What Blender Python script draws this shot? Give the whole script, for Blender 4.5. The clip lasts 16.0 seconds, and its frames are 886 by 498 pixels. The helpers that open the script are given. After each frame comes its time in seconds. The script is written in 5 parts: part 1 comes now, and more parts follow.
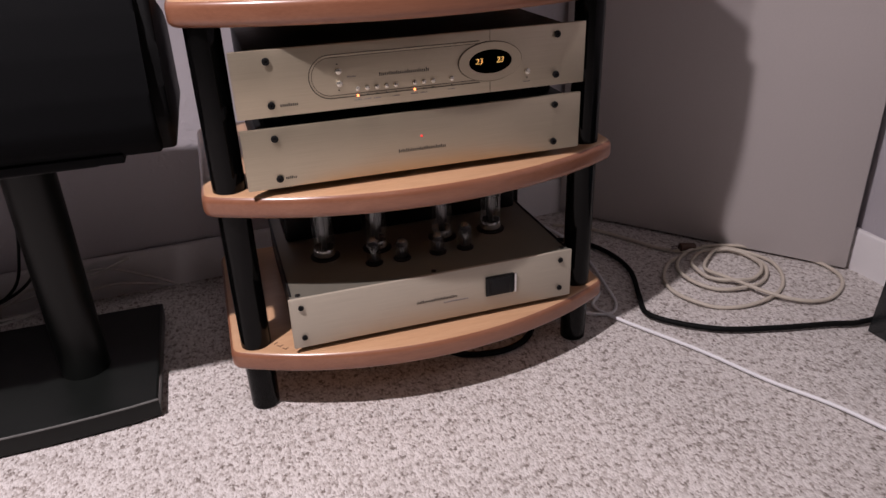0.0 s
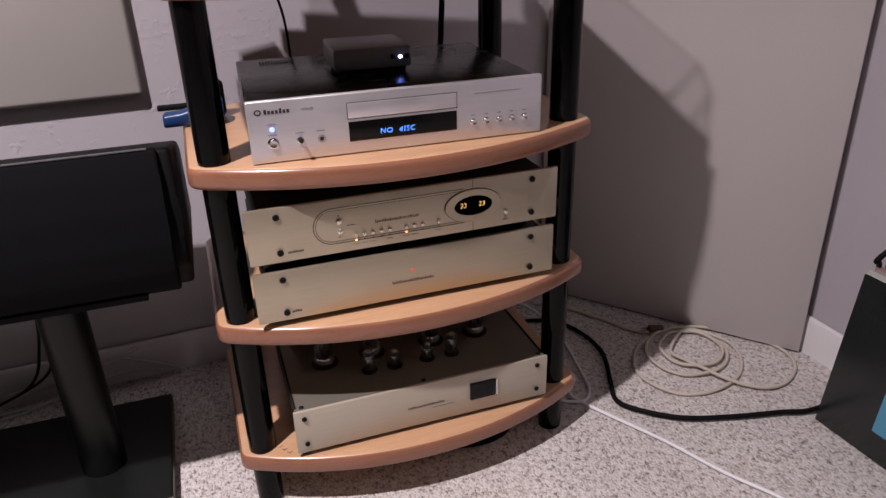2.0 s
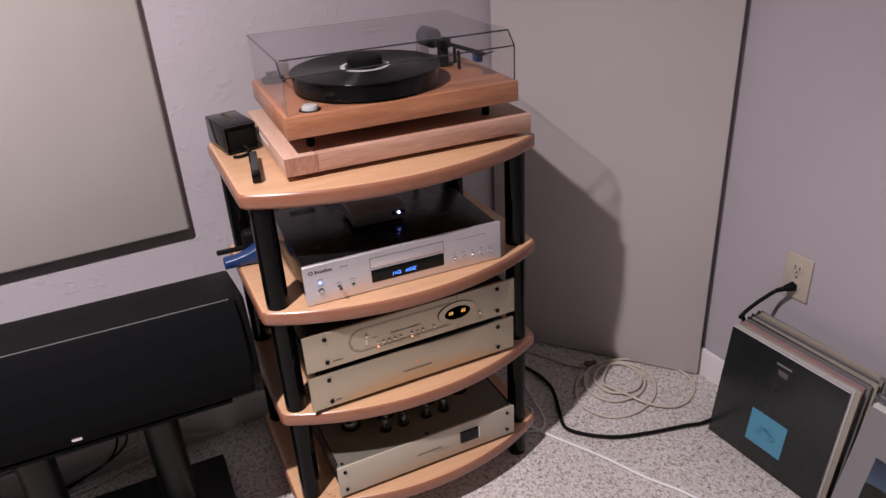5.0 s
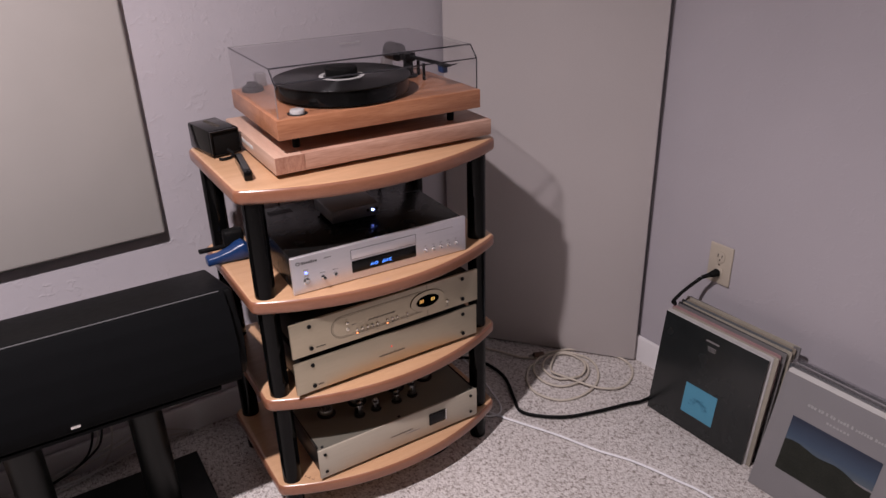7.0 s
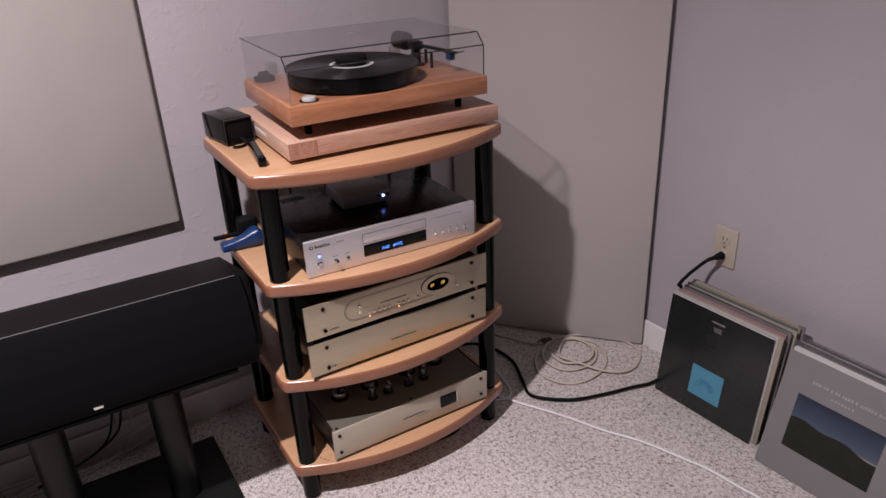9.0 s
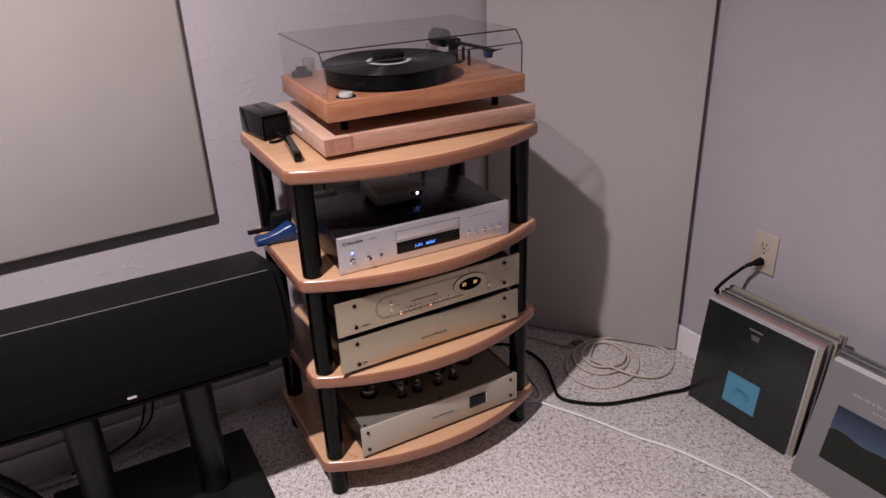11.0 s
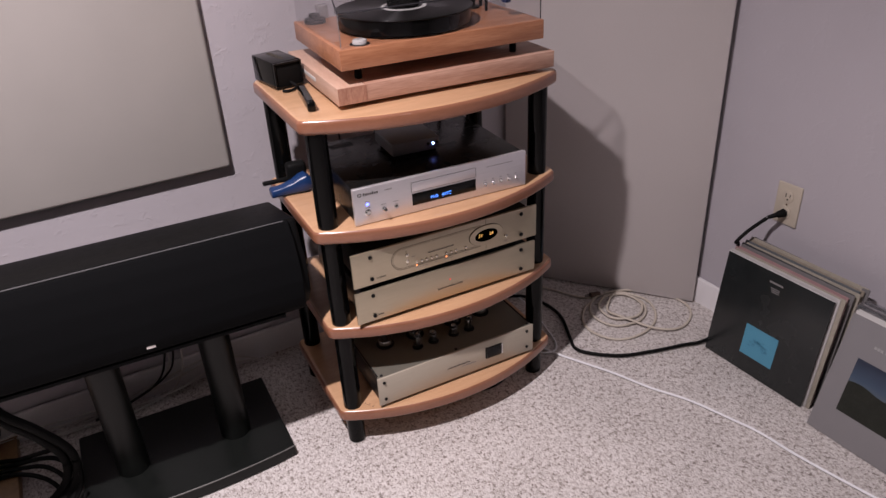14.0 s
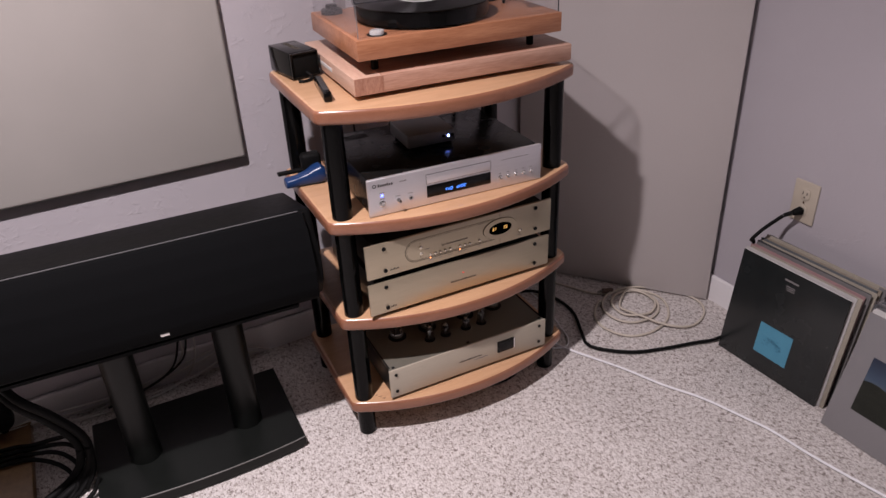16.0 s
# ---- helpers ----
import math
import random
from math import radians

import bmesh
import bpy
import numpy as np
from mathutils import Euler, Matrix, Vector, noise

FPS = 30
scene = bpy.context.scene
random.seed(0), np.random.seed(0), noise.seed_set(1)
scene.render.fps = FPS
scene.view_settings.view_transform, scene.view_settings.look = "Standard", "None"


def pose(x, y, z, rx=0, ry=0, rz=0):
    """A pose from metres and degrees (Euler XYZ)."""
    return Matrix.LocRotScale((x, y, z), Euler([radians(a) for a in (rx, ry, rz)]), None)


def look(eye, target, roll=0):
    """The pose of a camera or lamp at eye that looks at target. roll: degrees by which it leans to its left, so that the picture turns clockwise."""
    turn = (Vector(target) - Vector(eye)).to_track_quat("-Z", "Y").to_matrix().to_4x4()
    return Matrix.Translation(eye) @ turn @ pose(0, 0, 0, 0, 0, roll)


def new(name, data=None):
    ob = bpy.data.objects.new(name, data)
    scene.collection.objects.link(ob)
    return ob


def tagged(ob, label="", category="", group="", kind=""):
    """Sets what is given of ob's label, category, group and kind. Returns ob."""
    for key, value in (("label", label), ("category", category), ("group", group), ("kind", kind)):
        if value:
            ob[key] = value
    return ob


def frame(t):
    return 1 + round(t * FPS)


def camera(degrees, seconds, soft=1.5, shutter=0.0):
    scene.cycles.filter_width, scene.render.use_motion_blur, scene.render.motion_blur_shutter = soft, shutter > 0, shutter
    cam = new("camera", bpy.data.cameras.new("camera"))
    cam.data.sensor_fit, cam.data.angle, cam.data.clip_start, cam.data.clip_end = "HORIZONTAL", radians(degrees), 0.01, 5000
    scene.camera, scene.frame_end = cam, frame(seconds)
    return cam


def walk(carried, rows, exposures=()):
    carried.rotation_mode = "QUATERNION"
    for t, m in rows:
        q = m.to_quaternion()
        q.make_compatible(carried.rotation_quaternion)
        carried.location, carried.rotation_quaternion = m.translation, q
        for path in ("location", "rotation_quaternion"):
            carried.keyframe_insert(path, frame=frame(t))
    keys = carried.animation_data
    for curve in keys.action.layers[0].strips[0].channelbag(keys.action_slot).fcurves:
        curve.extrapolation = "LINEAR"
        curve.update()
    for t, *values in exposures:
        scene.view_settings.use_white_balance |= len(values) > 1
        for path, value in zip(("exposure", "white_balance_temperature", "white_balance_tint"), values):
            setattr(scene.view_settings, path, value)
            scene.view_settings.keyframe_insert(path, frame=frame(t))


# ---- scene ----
cam = camera(63.0, 16.0)
PATH = [
    (0, (-0.066, -0.919, 0.718), (0.279, 0.194, 0.141), -2.04),
    (0.5, (-0.068, -0.915, 0.730), (0.277, 0.196, 0.150), -2.01),
    (1, (-0.068, -0.916, 0.752), (0.278, 0.201, 0.183), -2.37),
    (1.5, (-0.069, -0.924, 0.824), (0.274, 0.198, 0.262), -2.47),
    (2, (-0.075, -0.954, 0.929), (0.297, 0.157, 0.365), -1.68),
    (2.5, (-0.109, -1.000, 1.054), (0.257, 0.094, 0.454), -2.10),
    (3, (-0.136, -1.054, 1.174), (0.217, 0.005, 0.509), -2.15),
    (3.5, (-0.153, -1.101, 1.259), (0.231, -0.036, 0.621), -1.97),
    (4, (-0.153, -1.152, 1.307), (0.214, -0.071, 0.685), -2.43),
    (4.5, (-0.187, -1.183, 1.324), (0.216, -0.105, 0.720), -1.44),
    (5, (-0.264, -1.201, 1.338), (0.207, -0.142, 0.748), -3.36),
    (5.2, (-0.297, -1.209, 1.343), (0.205, -0.165, 0.754), -3.06),
    (7.3, (-0.445, -1.308, 1.343), (0.163, -0.300, 0.791), -1.60),
    (7.5, (-0.448, -1.315, 1.342), (0.150, -0.302, 0.788), -1.82),
    (8, (-0.460, -1.327, 1.336), (0.123, -0.306, 0.780), -2.49),
    (8.5, (-0.465, -1.330, 1.334), (0.122, -0.308, 0.784), -2.52),
    (9, (-0.472, -1.329, 1.329), (0.126, -0.318, 0.772), -2.47),
    (9.5, (-0.468, -1.327, 1.332), (0.128, -0.308, 0.787), -2.39),
    (10, (-0.477, -1.320, 1.329), (0.089, -0.290, 0.774), -2.44),
    (10.2, (-0.479, -1.316, 1.328), (0.079, -0.283, 0.770), -2.48),
    (12.3, (-0.460, -1.314, 1.324), (0.088, -0.276, 0.765), -2.21),
    (12.5, (-0.460, -1.315, 1.325), (0.077, -0.283, 0.745), -2.40),
    (13, (-0.457, -1.315, 1.322), (0.059, -0.291, 0.710), -2.64),
    (13.5, (-0.461, -1.311, 1.320), (0.046, -0.297, 0.684), -3.02),
    (14, (-0.463, -1.306, 1.319), (0.038, -0.288, 0.685), -3.01),
    (14.5, (-0.466, -1.305, 1.313), (0.035, -0.281, 0.687), -3.10),
    (15, (-0.472, -1.305, 1.313), (0.026, -0.281, 0.686), -2.77),
    (15.5, (-0.473, -1.306, 1.315), (0.011, -0.277, 0.685), -2.10),
    (16, (-0.472, -1.303, 1.310), (0.012, -0.279, 0.671), -2.64),
]
walk(cam, [(t, look(eye, target, roll)) for t, eye, target, roll in PATH],
     exposures=((0, 0.02), (1.5, 0.04), (2.5, 0.20), (4.2, 0.20), (5.2, 0.14), (7.0, 0.0), (10, 0.0), (13, 0.04), (16, 0.06)))


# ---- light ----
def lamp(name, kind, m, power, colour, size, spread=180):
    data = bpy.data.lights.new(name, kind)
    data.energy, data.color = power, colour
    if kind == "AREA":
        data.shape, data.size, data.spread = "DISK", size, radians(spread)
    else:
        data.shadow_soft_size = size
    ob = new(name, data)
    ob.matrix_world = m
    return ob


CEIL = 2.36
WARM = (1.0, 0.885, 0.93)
# main ceiling lamp, out of view, placed from the shadows it casts
lamp("unseen_lamp", "AREA", pose(-0.76, -0.57, CEIL - 0.02), 45, WARM, 0.065, 138)
# weak fill lamp added to lift the shadows; no source known at this spot
lamp("unseen_lamp", "AREA", pose(0.25, -1.90, CEIL - 0.02), 2.8, WARM, 0.10, 150)
world = bpy.data.worlds.new("world")
world.use_nodes = True
world.node_tree.nodes["Background"].inputs[0].default_value = (0.02, 0.02, 0.022, 1)
scene.world = world

# ---- materials ----
def mat_base(name):
    m = bpy.data.materials.new(name)
    m.use_nodes = True
    nt = m.node_tree
    return m, nt, nt.nodes["Principled BSDF"]


def node(nt, kind, **props):
    n = nt.nodes.new(kind)
    for k, v in props.items():
        n.inputs[k.replace("_", " ")].default_value = v
    return n


def ramp(nt, stops):
    r = nt.nodes.new("ShaderNodeValToRGB")
    while len(r.color_ramp.elements) < len(stops):
        r.color_ramp.elements.new(0.5)
    for e, (p, c) in zip(r.color_ramp.elements, stops):
        e.position, e.color = p, (*c, 1)
    return r


def coords(nt, scale=(1, 1, 1)):
    tc = nt.nodes.new("ShaderNodeTexCoord")
    mp = nt.nodes.new("ShaderNodeMapping")
    mp.inputs["Scale"].default_value = scale
    nt.links.new(tc.outputs["Object"], mp.inputs["Vector"])
    return mp.outputs["Vector"]


def plain(name, c, rough=0.5, metal=0.0, vary=0.12, scale=40.0, bump=0.05, coat=0.0, stretch=(1, 1, 1), fine=400.0, height=0.001, spec=0.5):
    """A surface with grain at two scales: large blotches and fine speckle, in colour, gloss and relief."""
    m, nt, b = mat_base(name)
    v = coords(nt, stretch)
    n1 = node(nt, "ShaderNodeTexNoise", Scale=scale, Detail=4.0)
    n2 = node(nt, "ShaderNodeTexNoise", Scale=fine, Detail=2.0)
    nt.links.new(v, n1.inputs["Vector"]); nt.links.new(v, n2.inputs["Vector"])
    mix = node(nt, "ShaderNodeMath"); mix.operation = "ADD"
    nt.links.new(n1.outputs["Fac"], mix.inputs[0]); nt.links.new(n2.outputs["Fac"], mix.inputs[1])
    half = node(nt, "ShaderNodeMath"); half.operation = "MULTIPLY"; half.inputs[1].default_value = 0.5
    nt.links.new(mix.outputs[0], half.inputs[0])
    lo = tuple(max(0, x * (1 - vary)) for x in c); hi = tuple(min(1, x * (1 + vary)) for x in c)
    r = ramp(nt, [(0.3, lo), (0.7, hi)])
    nt.links.new(half.outputs[0], r.inputs[0]); nt.links.new(r.outputs[0], b.inputs["Base Color"])
    rr = ramp(nt, [(0.3, (max(0, rough - 0.03),) * 3), (0.7, (min(1, rough + 0.03),) * 3)])
    nt.links.new(n1.outputs["Fac"], rr.inputs[0]); nt.links.new(rr.outputs[0], b.inputs["Roughness"])
    b.inputs["Metallic"].default_value = metal
    b.inputs["Coat Weight"].default_value = coat
    b.inputs["Specular IOR Level"].default_value = spec
    if bump:
        bp = node(nt, "ShaderNodeBump", Strength=bump, Distance=height)
        nt.links.new(half.outputs[0], bp.inputs["Height"]); nt.links.new(bp.outputs[0], b.inputs["Normal"])
    return m


def glow(name, c, strength):
    m, nt, b = mat_base(name)
    b.inputs["Base Color"].default_value = (*c, 1)
    b.inputs["Emission Color"].default_value = (*c, 1)
    b.inputs["Emission Strength"].default_value = strength
    return m


def wood(name, lo, hi, rough=0.35, stretch=(2.0, 22, 22), coat=0.0, spots=0.0):
    m, nt, b = mat_base(name)
    v = coords(nt, stretch)
    oi = nt.nodes.new("ShaderNodeObjectInfo")
    n1 = node(nt, "ShaderNodeTexNoise", Scale=3.0, Detail=6.0, Roughness=0.62, Distortion=0.8)
    n1.noise_dimensions = "4D"
    w = node(nt, "ShaderNodeMath"); w.operation = "MULTIPLY"; w.inputs[1].default_value = 30
    nt.links.new(oi.outputs["Random"], w.inputs[0]); nt.links.new(w.outputs[0], n1.inputs["W"])
    n2 = node(nt, "ShaderNodeTexNoise", Scale=26.0, Detail=3.0)
    nt.links.new(v, n1.inputs["Vector"]); nt.links.new(v, n2.inputs["Vector"])
    mx = node(nt, "ShaderNodeMix"); mx.data_type = "FLOAT"; mx.inputs[0].default_value = 0.35
    nt.links.new(n1.outputs["Fac"], mx.inputs[2]); nt.links.new(n2.outputs["Fac"], mx.inputs[3])
    r = ramp(nt, [(0.34, lo), (0.66, hi)])
    nt.links.new(mx.outputs[0], r.inputs[0]); nt.links.new(r.outputs[0], b.inputs["Base Color"])
    b.inputs["Roughness"].default_value = rough
    b.inputs["Coat Weight"].default_value = coat
    b.inputs["Coat Roughness"].default_value = 0.18
    bp = node(nt, "ShaderNodeBump", Strength=0.06, Distance=0.0005)
    nt.links.new(n2.outputs["Fac"], bp.inputs["Height"]); nt.links.new(bp.outputs[0], b.inputs["Normal"])
    return m


def carpet_material():
    m, nt, b = mat_base("berber_carpet")
    v = coords(nt)
    # loops, flecks of several yarns, and broad wear
    flat = node(nt, "ShaderNodeMapping"); flat.inputs["Scale"].default_value = (1.0, 0.62, 1.0); flat.inputs["Rotation"].default_value = (0, 0, 0.5)
    nt.links.new(v, flat.inputs["Vector"])
    loops = node(nt, "ShaderNodeTexVoronoi", Scale=330.0)
    nt.links.new(flat.outputs[0], loops.inputs["Vector"])
    sep = node(nt, "ShaderNodeSeparateColor")
    nt.links.new(loops.outputs["Color"], sep.inputs[0])
    big = node(nt, "ShaderNodeTexNoise", Scale=88.0, Detail=3.0)
    nt.links.new(v, big.inputs["Vector"])
    add = node(nt, "ShaderNodeMath"); add.operation = "MULTIPLY_ADD"; add.inputs[1].default_value = 0.55
    nt.links.new(sep.outputs[0], add.inputs[0]); nt.links.new(big.outputs["Fac"], add.inputs[2])
    r = ramp(nt, [(0.42, (0.20, 0.166, 0.148)), (0.56, (0.405, 0.362, 0.336)), (0.70, (0.535, 0.492, 0.468)), (0.98, (0.71, 0.67, 0.648))])
    nt.links.new(add.outputs[0], r.inputs[0])
    wear = node(nt, "ShaderNodeTexNoise", Scale=3.5, Detail=4.0)
    nt.links.new(v, wear.inputs["Vector"])
    wr = ramp(nt, [(0.3, (0.88, 0.88, 0.88)), (0.7, (1, 1, 1))])
    nt.links.new(wear.outputs["Fac"], wr.inputs[0])
    mx = node(nt, "ShaderNodeMix"); mx.data_type = "RGBA"; mx.blend_type = "MULTIPLY"; mx.inputs[0].default_value = 1.0
    nt.links.new(r.outputs[0], mx.inputs[6]); nt.links.new(wr.outputs[0], mx.inputs[7])
    nt.links.new(mx.outputs[2], b.inputs["Base Color"])
    b.inputs["Roughness"].default_value = 0.95
    b.inputs["Sheen Weight"].default_value = 0.15
    inv = node(nt, "ShaderNodeMath"); inv.operation = "SUBTRACT"; inv.inputs[0].default_value = 1.0
    nt.links.new(loops.outputs["Distance"], inv.inputs[1])
    bp = node(nt, "ShaderNodeBump", Strength=0.6, Distance=0.003)
    nt.links.new(inv.outputs[0], bp.inputs["Height"]); nt.links.new(bp.outputs[0], b.inputs["Normal"])
    return m


def wall_material(name, c, strength=0.5, scale=1.0, rough=0.62):
    """Painted plaster with a hand-trowelled skip texture."""
    m, nt, b = mat_base(name)
    v = coords(nt)
    n1 = node(nt, "ShaderNodeTexNoise", Scale=30.0 * scale, Detail=5.0, Roughness=0.55, Distortion=0.5)
    n2 = node(nt, "ShaderNodeTexNoise", Scale=170.0 * scale, Detail=2.0)
    n3 = node(nt, "ShaderNodeTexNoise", Scale=2.2, Detail=3.0)
    n4 = node(nt, "ShaderNodeTexNoise", Scale=9.0 * scale, Detail=2.0)
    for n in (n1, n2, n3, n4):
        nt.links.new(v, n.inputs["Vector"])
    shape = ramp(nt, [(0.50, (0, 0, 0)), (0.62, (1, 1, 1))])
    nt.links.new(n1.outputs["Fac"], shape.inputs[0])
    field = ramp(nt, [(0.46, (0.12, 0.12, 0.12)), (0.60, (1, 1, 1))])
    nt.links.new(n4.outputs["Fac"], field.inputs[0])
    ridge = node(nt, "ShaderNodeMath"); ridge.operation = "MULTIPLY"
    nt.links.new(shape.outputs[0], ridge.inputs[0]); nt.links.new(field.outputs[0], ridge.inputs[1])
    mix = node(nt, "ShaderNodeMix"); mix.data_type = "FLOAT"; mix.inputs[0].default_value = 0.16
    nt.links.new(ridge.outputs[0], mix.inputs[2]); nt.links.new(n2.outputs["Fac"], mix.inputs[3])
    bp = node(nt, "ShaderNodeBump", Strength=strength, Distance=0.0016)
    nt.links.new(mix.outputs[0], bp.inputs["Height"]); nt.links.new(bp.outputs[0], b.inputs["Normal"])
    r = ramp(nt, [(0.3, tuple(x * 0.95 for x in c)), (0.7, tuple(x * 1.04 for x in c))])
    nt.links.new(n3.outputs["Fac"], r.inputs[0]); nt.links.new(r.outputs[0], b.inputs["Base Color"])
    b.inputs["Roughness"].default_value = rough
    return m


def brushed(name, c, rough=0.34, stretch=(3, 3, 420), metal=0.68, relief=0.45):
    m, nt, b = mat_base(name)
    v = coords(nt, stretch)
    n1 = node(nt, "ShaderNodeTexNoise", Scale=4.0, Detail=4.0)
    n2 = node(nt, "ShaderNodeTexNoise", Scale=1.5, Detail=2.0)
    nt.links.new(v, n1.inputs["Vector"])
    nt.links.new(coords(nt, (12, 12, 12)), n2.inputs["Vector"])
    r = ramp(nt, [(0.3, tuple(x * 0.93 for x in c)), (0.7, tuple(min(1, x * 1.06) for x in c))])
    nt.links.new(n1.outputs["Fac"], r.inputs[0]); nt.links.new(r.outputs[0], b.inputs["Base Color"])
    rr = ramp(nt, [(0.3, (rough - 0.05,) * 3), (0.7, (rough + 0.07,) * 3)])
    nt.links.new(n2.outputs["Fac"], rr.inputs[0]); nt.links.new(rr.outputs[0], b.inputs["Roughness"])
    b.inputs["Metallic"].default_value = metal
    bp = node(nt, "ShaderNodeBump", Strength=relief, Distance=0.0003)
    nt.links.new(n1.outputs["Fac"], bp.inputs["Height"]); nt.links.new(bp.outputs[0], b.inputs["Normal"])
    return m


def clear(name, tint, gloss=0.35, rough=0.02, face=0.025, power=4.0, wavy=0.0):
    """Thin clear plastic or glass: straight-through light, with gloss that rises towards grazing views."""
    m, nt, b = mat_base(name)
    nt.nodes.remove(b)
    out = nt.nodes["Material Output"]
    tr = nt.nodes.new("ShaderNodeBsdfTransparent"); tr.inputs[0].default_value = (*tint, 1)
    gl = nt.nodes.new("ShaderNodeBsdfGlossy"); gl.inputs["Roughness"].default_value = rough
    if wavy:
        ripples = node(nt, "ShaderNodeTexNoise", Scale=38.0, Detail=2.0)
        nt.links.new(coords(nt, (1, 1, 1)), ripples.inputs["Vector"])
        relief = node(nt, "ShaderNodeBump", Strength=wavy, Distance=0.004)
        nt.links.new(ripples.outputs["Fac"], relief.inputs["Height"]); nt.links.new(relief.outputs[0], gl.inputs["Normal"])
    lw = node(nt, "ShaderNodeLayerWeight", Blend=0.5)
    pw = node(nt, "ShaderNodeMath"); pw.operation = "POWER"; pw.inputs[1].default_value = power
    mu = node(nt, "ShaderNodeMath"); mu.operation = "MULTIPLY_ADD"; mu.inputs[1].default_value = gloss; mu.inputs[2].default_value = face
    nt.links.new(lw.outputs["Facing"], pw.inputs[0]); nt.links.new(pw.outputs[0], mu.inputs[0])
    mx = nt.nodes.new("ShaderNodeMixShader")
    nt.links.new(mu.outputs[0], mx.inputs[0]); nt.links.new(tr.outputs[0], mx.inputs[1]); nt.links.new(gl.outputs[0], mx.inputs[2])
    nt.links.new(mx.outputs[0], out.inputs["Surface"])
    return m


M_CARPET = carpet_material()
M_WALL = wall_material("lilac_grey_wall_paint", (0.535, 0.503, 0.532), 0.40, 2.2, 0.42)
# same paint as M_WALL, darkened to suit how light falls on the east wall
M_WALL_R = wall_material("lilac_grey_wall_paint_dimmed", (0.475, 0.447, 0.48), 0.28, 2.0)
# ceiling out of view, kept dark to hold down the bounce light
M_CEIL = wall_material("dimmed_ceiling_paint", (0.27, 0.263, 0.257), 0.3)
M_TRIM = plain("white_trim_paint", (0.80, 0.78, 0.79), 0.4, vary=0.04, scale=12, bump=0.03)
M_DOOR = plain("cream_door_paint", (0.535, 0.493, 0.483), 0.5, vary=0.035, scale=4, bump=0.08, fine=260)
M_FABRIC = plain("beige_panel_fabric", (0.418, 0.392, 0.366), 0.9, vary=0.06, scale=6, bump=0.3, fine=900, height=0.0006)
M_FABRIC_EDGE = plain("grey_panel_edge", (0.122, 0.118, 0.114), 0.85, vary=0.1, scale=40, bump=0.2, fine=900, spec=0.2)
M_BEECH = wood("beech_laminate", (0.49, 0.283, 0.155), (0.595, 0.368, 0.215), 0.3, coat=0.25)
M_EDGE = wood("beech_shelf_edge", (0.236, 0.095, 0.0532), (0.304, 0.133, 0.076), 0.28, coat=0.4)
M_POST = plain("gloss_black_post", (0.003, 0.003, 0.003), 0.12, vary=0.2, scale=20, bump=0.01, spec=0.16)
M_BLACK = plain("black_painted_steel", (0.009, 0.009, 0.0095), 0.42, vary=0.2, scale=50, bump=0.05, fine=900, spec=0.2)
M_GLOSSBLACK = plain("gloss_black_plastic", (0.004, 0.004, 0.004), 0.12, vary=0.2, scale=20, bump=0.01, spec=0.25)
M_RUBBER = plain("black_rubber", (0.006, 0.006, 0.006), 0.6, vary=0.2, scale=60, bump=0.08, spec=0.1)
M_CHAMP = brushed("champagne_aluminium", (0.54, 0.47, 0.35), 0.40, metal=0.80)
M_CHAMP_SATIN = brushed("champagne_satin_aluminium", (0.50, 0.45, 0.365), 0.5, metal=0.35, relief=0.2)
M_BUTTON = plain("pale_champagne_metal", (0.80, 0.75, 0.64), 0.25, metal=0.8, vary=0.05, scale=60, bump=0.0)
# champagne darkened so the shade under the shelf sits in the colour
M_CHAMP_TOP = plain("champagne_top_with_shade", (0.145, 0.138, 0.112), 0.42, metal=0.25, vary=0.06, scale=30, bump=0.05, fine=800)
M_SILVER = brushed("silver_aluminium", (0.74, 0.72, 0.75), 0.36, metal=0.75)
M_CHROME = plain("chrome", (0.75, 0.74, 0.73), 0.16, metal=1.0, vary=0.04, scale=60, bump=0.0)
M_LINE = plain("engraved_grey_line", (0.105, 0.088, 0.062), 0.5, metal=0.3, vary=0.1, scale=60, bump=0.0)
M_GROOVE = plain("shallow_groove", (0.50, 0.43, 0.32), 0.45, metal=0.6, vary=0.08, scale=60, bump=0.0)
M_INK = plain("dark_ink", (0.03, 0.028, 0.026), 0.6, vary=0.1, scale=60, bump=0.0)
M_GREYINK = plain("grey_ink", (0.228, 0.213, 0.213), 0.6, vary=0.1, scale=60, bump=0.0)
M_AMBER = glow("amber_digits", (1.0, 0.55, 0.16), 1.1)
M_AMBERLED = glow("amber_led", (1.0, 0.26, 0.08), 3.2)
M_RED = glow("red_led", (0.9, 0.06, 0.05), 0.6)
M_BLUE = glow("blue_digits", (0.08, 0.26, 1.0), 2.6)
M_BLUELED = glow("blue_led", (0.12, 0.17, 1.0), 4.5)
M_BLUELAMP = glow("white_blue_lamp", (0.22, 0.30, 1.0), 36.0)
M_TTWOOD = wood("cherry_veneer", (0.289, 0.109, 0.0522), (0.471, 0.218, 0.114), 0.36, (1.4, 15, 15), coat=0.2)
M_MAPLE = wood("maple_block", (0.307, 0.151, 0.1), (0.562, 0.351, 0.263), 0.45, (1.2, 13, 13))
M_MAPLE_LIT = wood("maple_block_lit_end", (0.435, 0.262, 0.188), (0.602, 0.41, 0.311), 0.45, (16, 1.6, 16))
M_ENDGRAIN = wood("maple_end_grain", (0.275, 0.121, 0.0788), (0.506, 0.284, 0.2), 0.5, (30, 14, 9))
M_ACRYL = clear("smoked_acrylic", (0.982, 0.98, 0.984), 0.45, 0.02, 0.03)
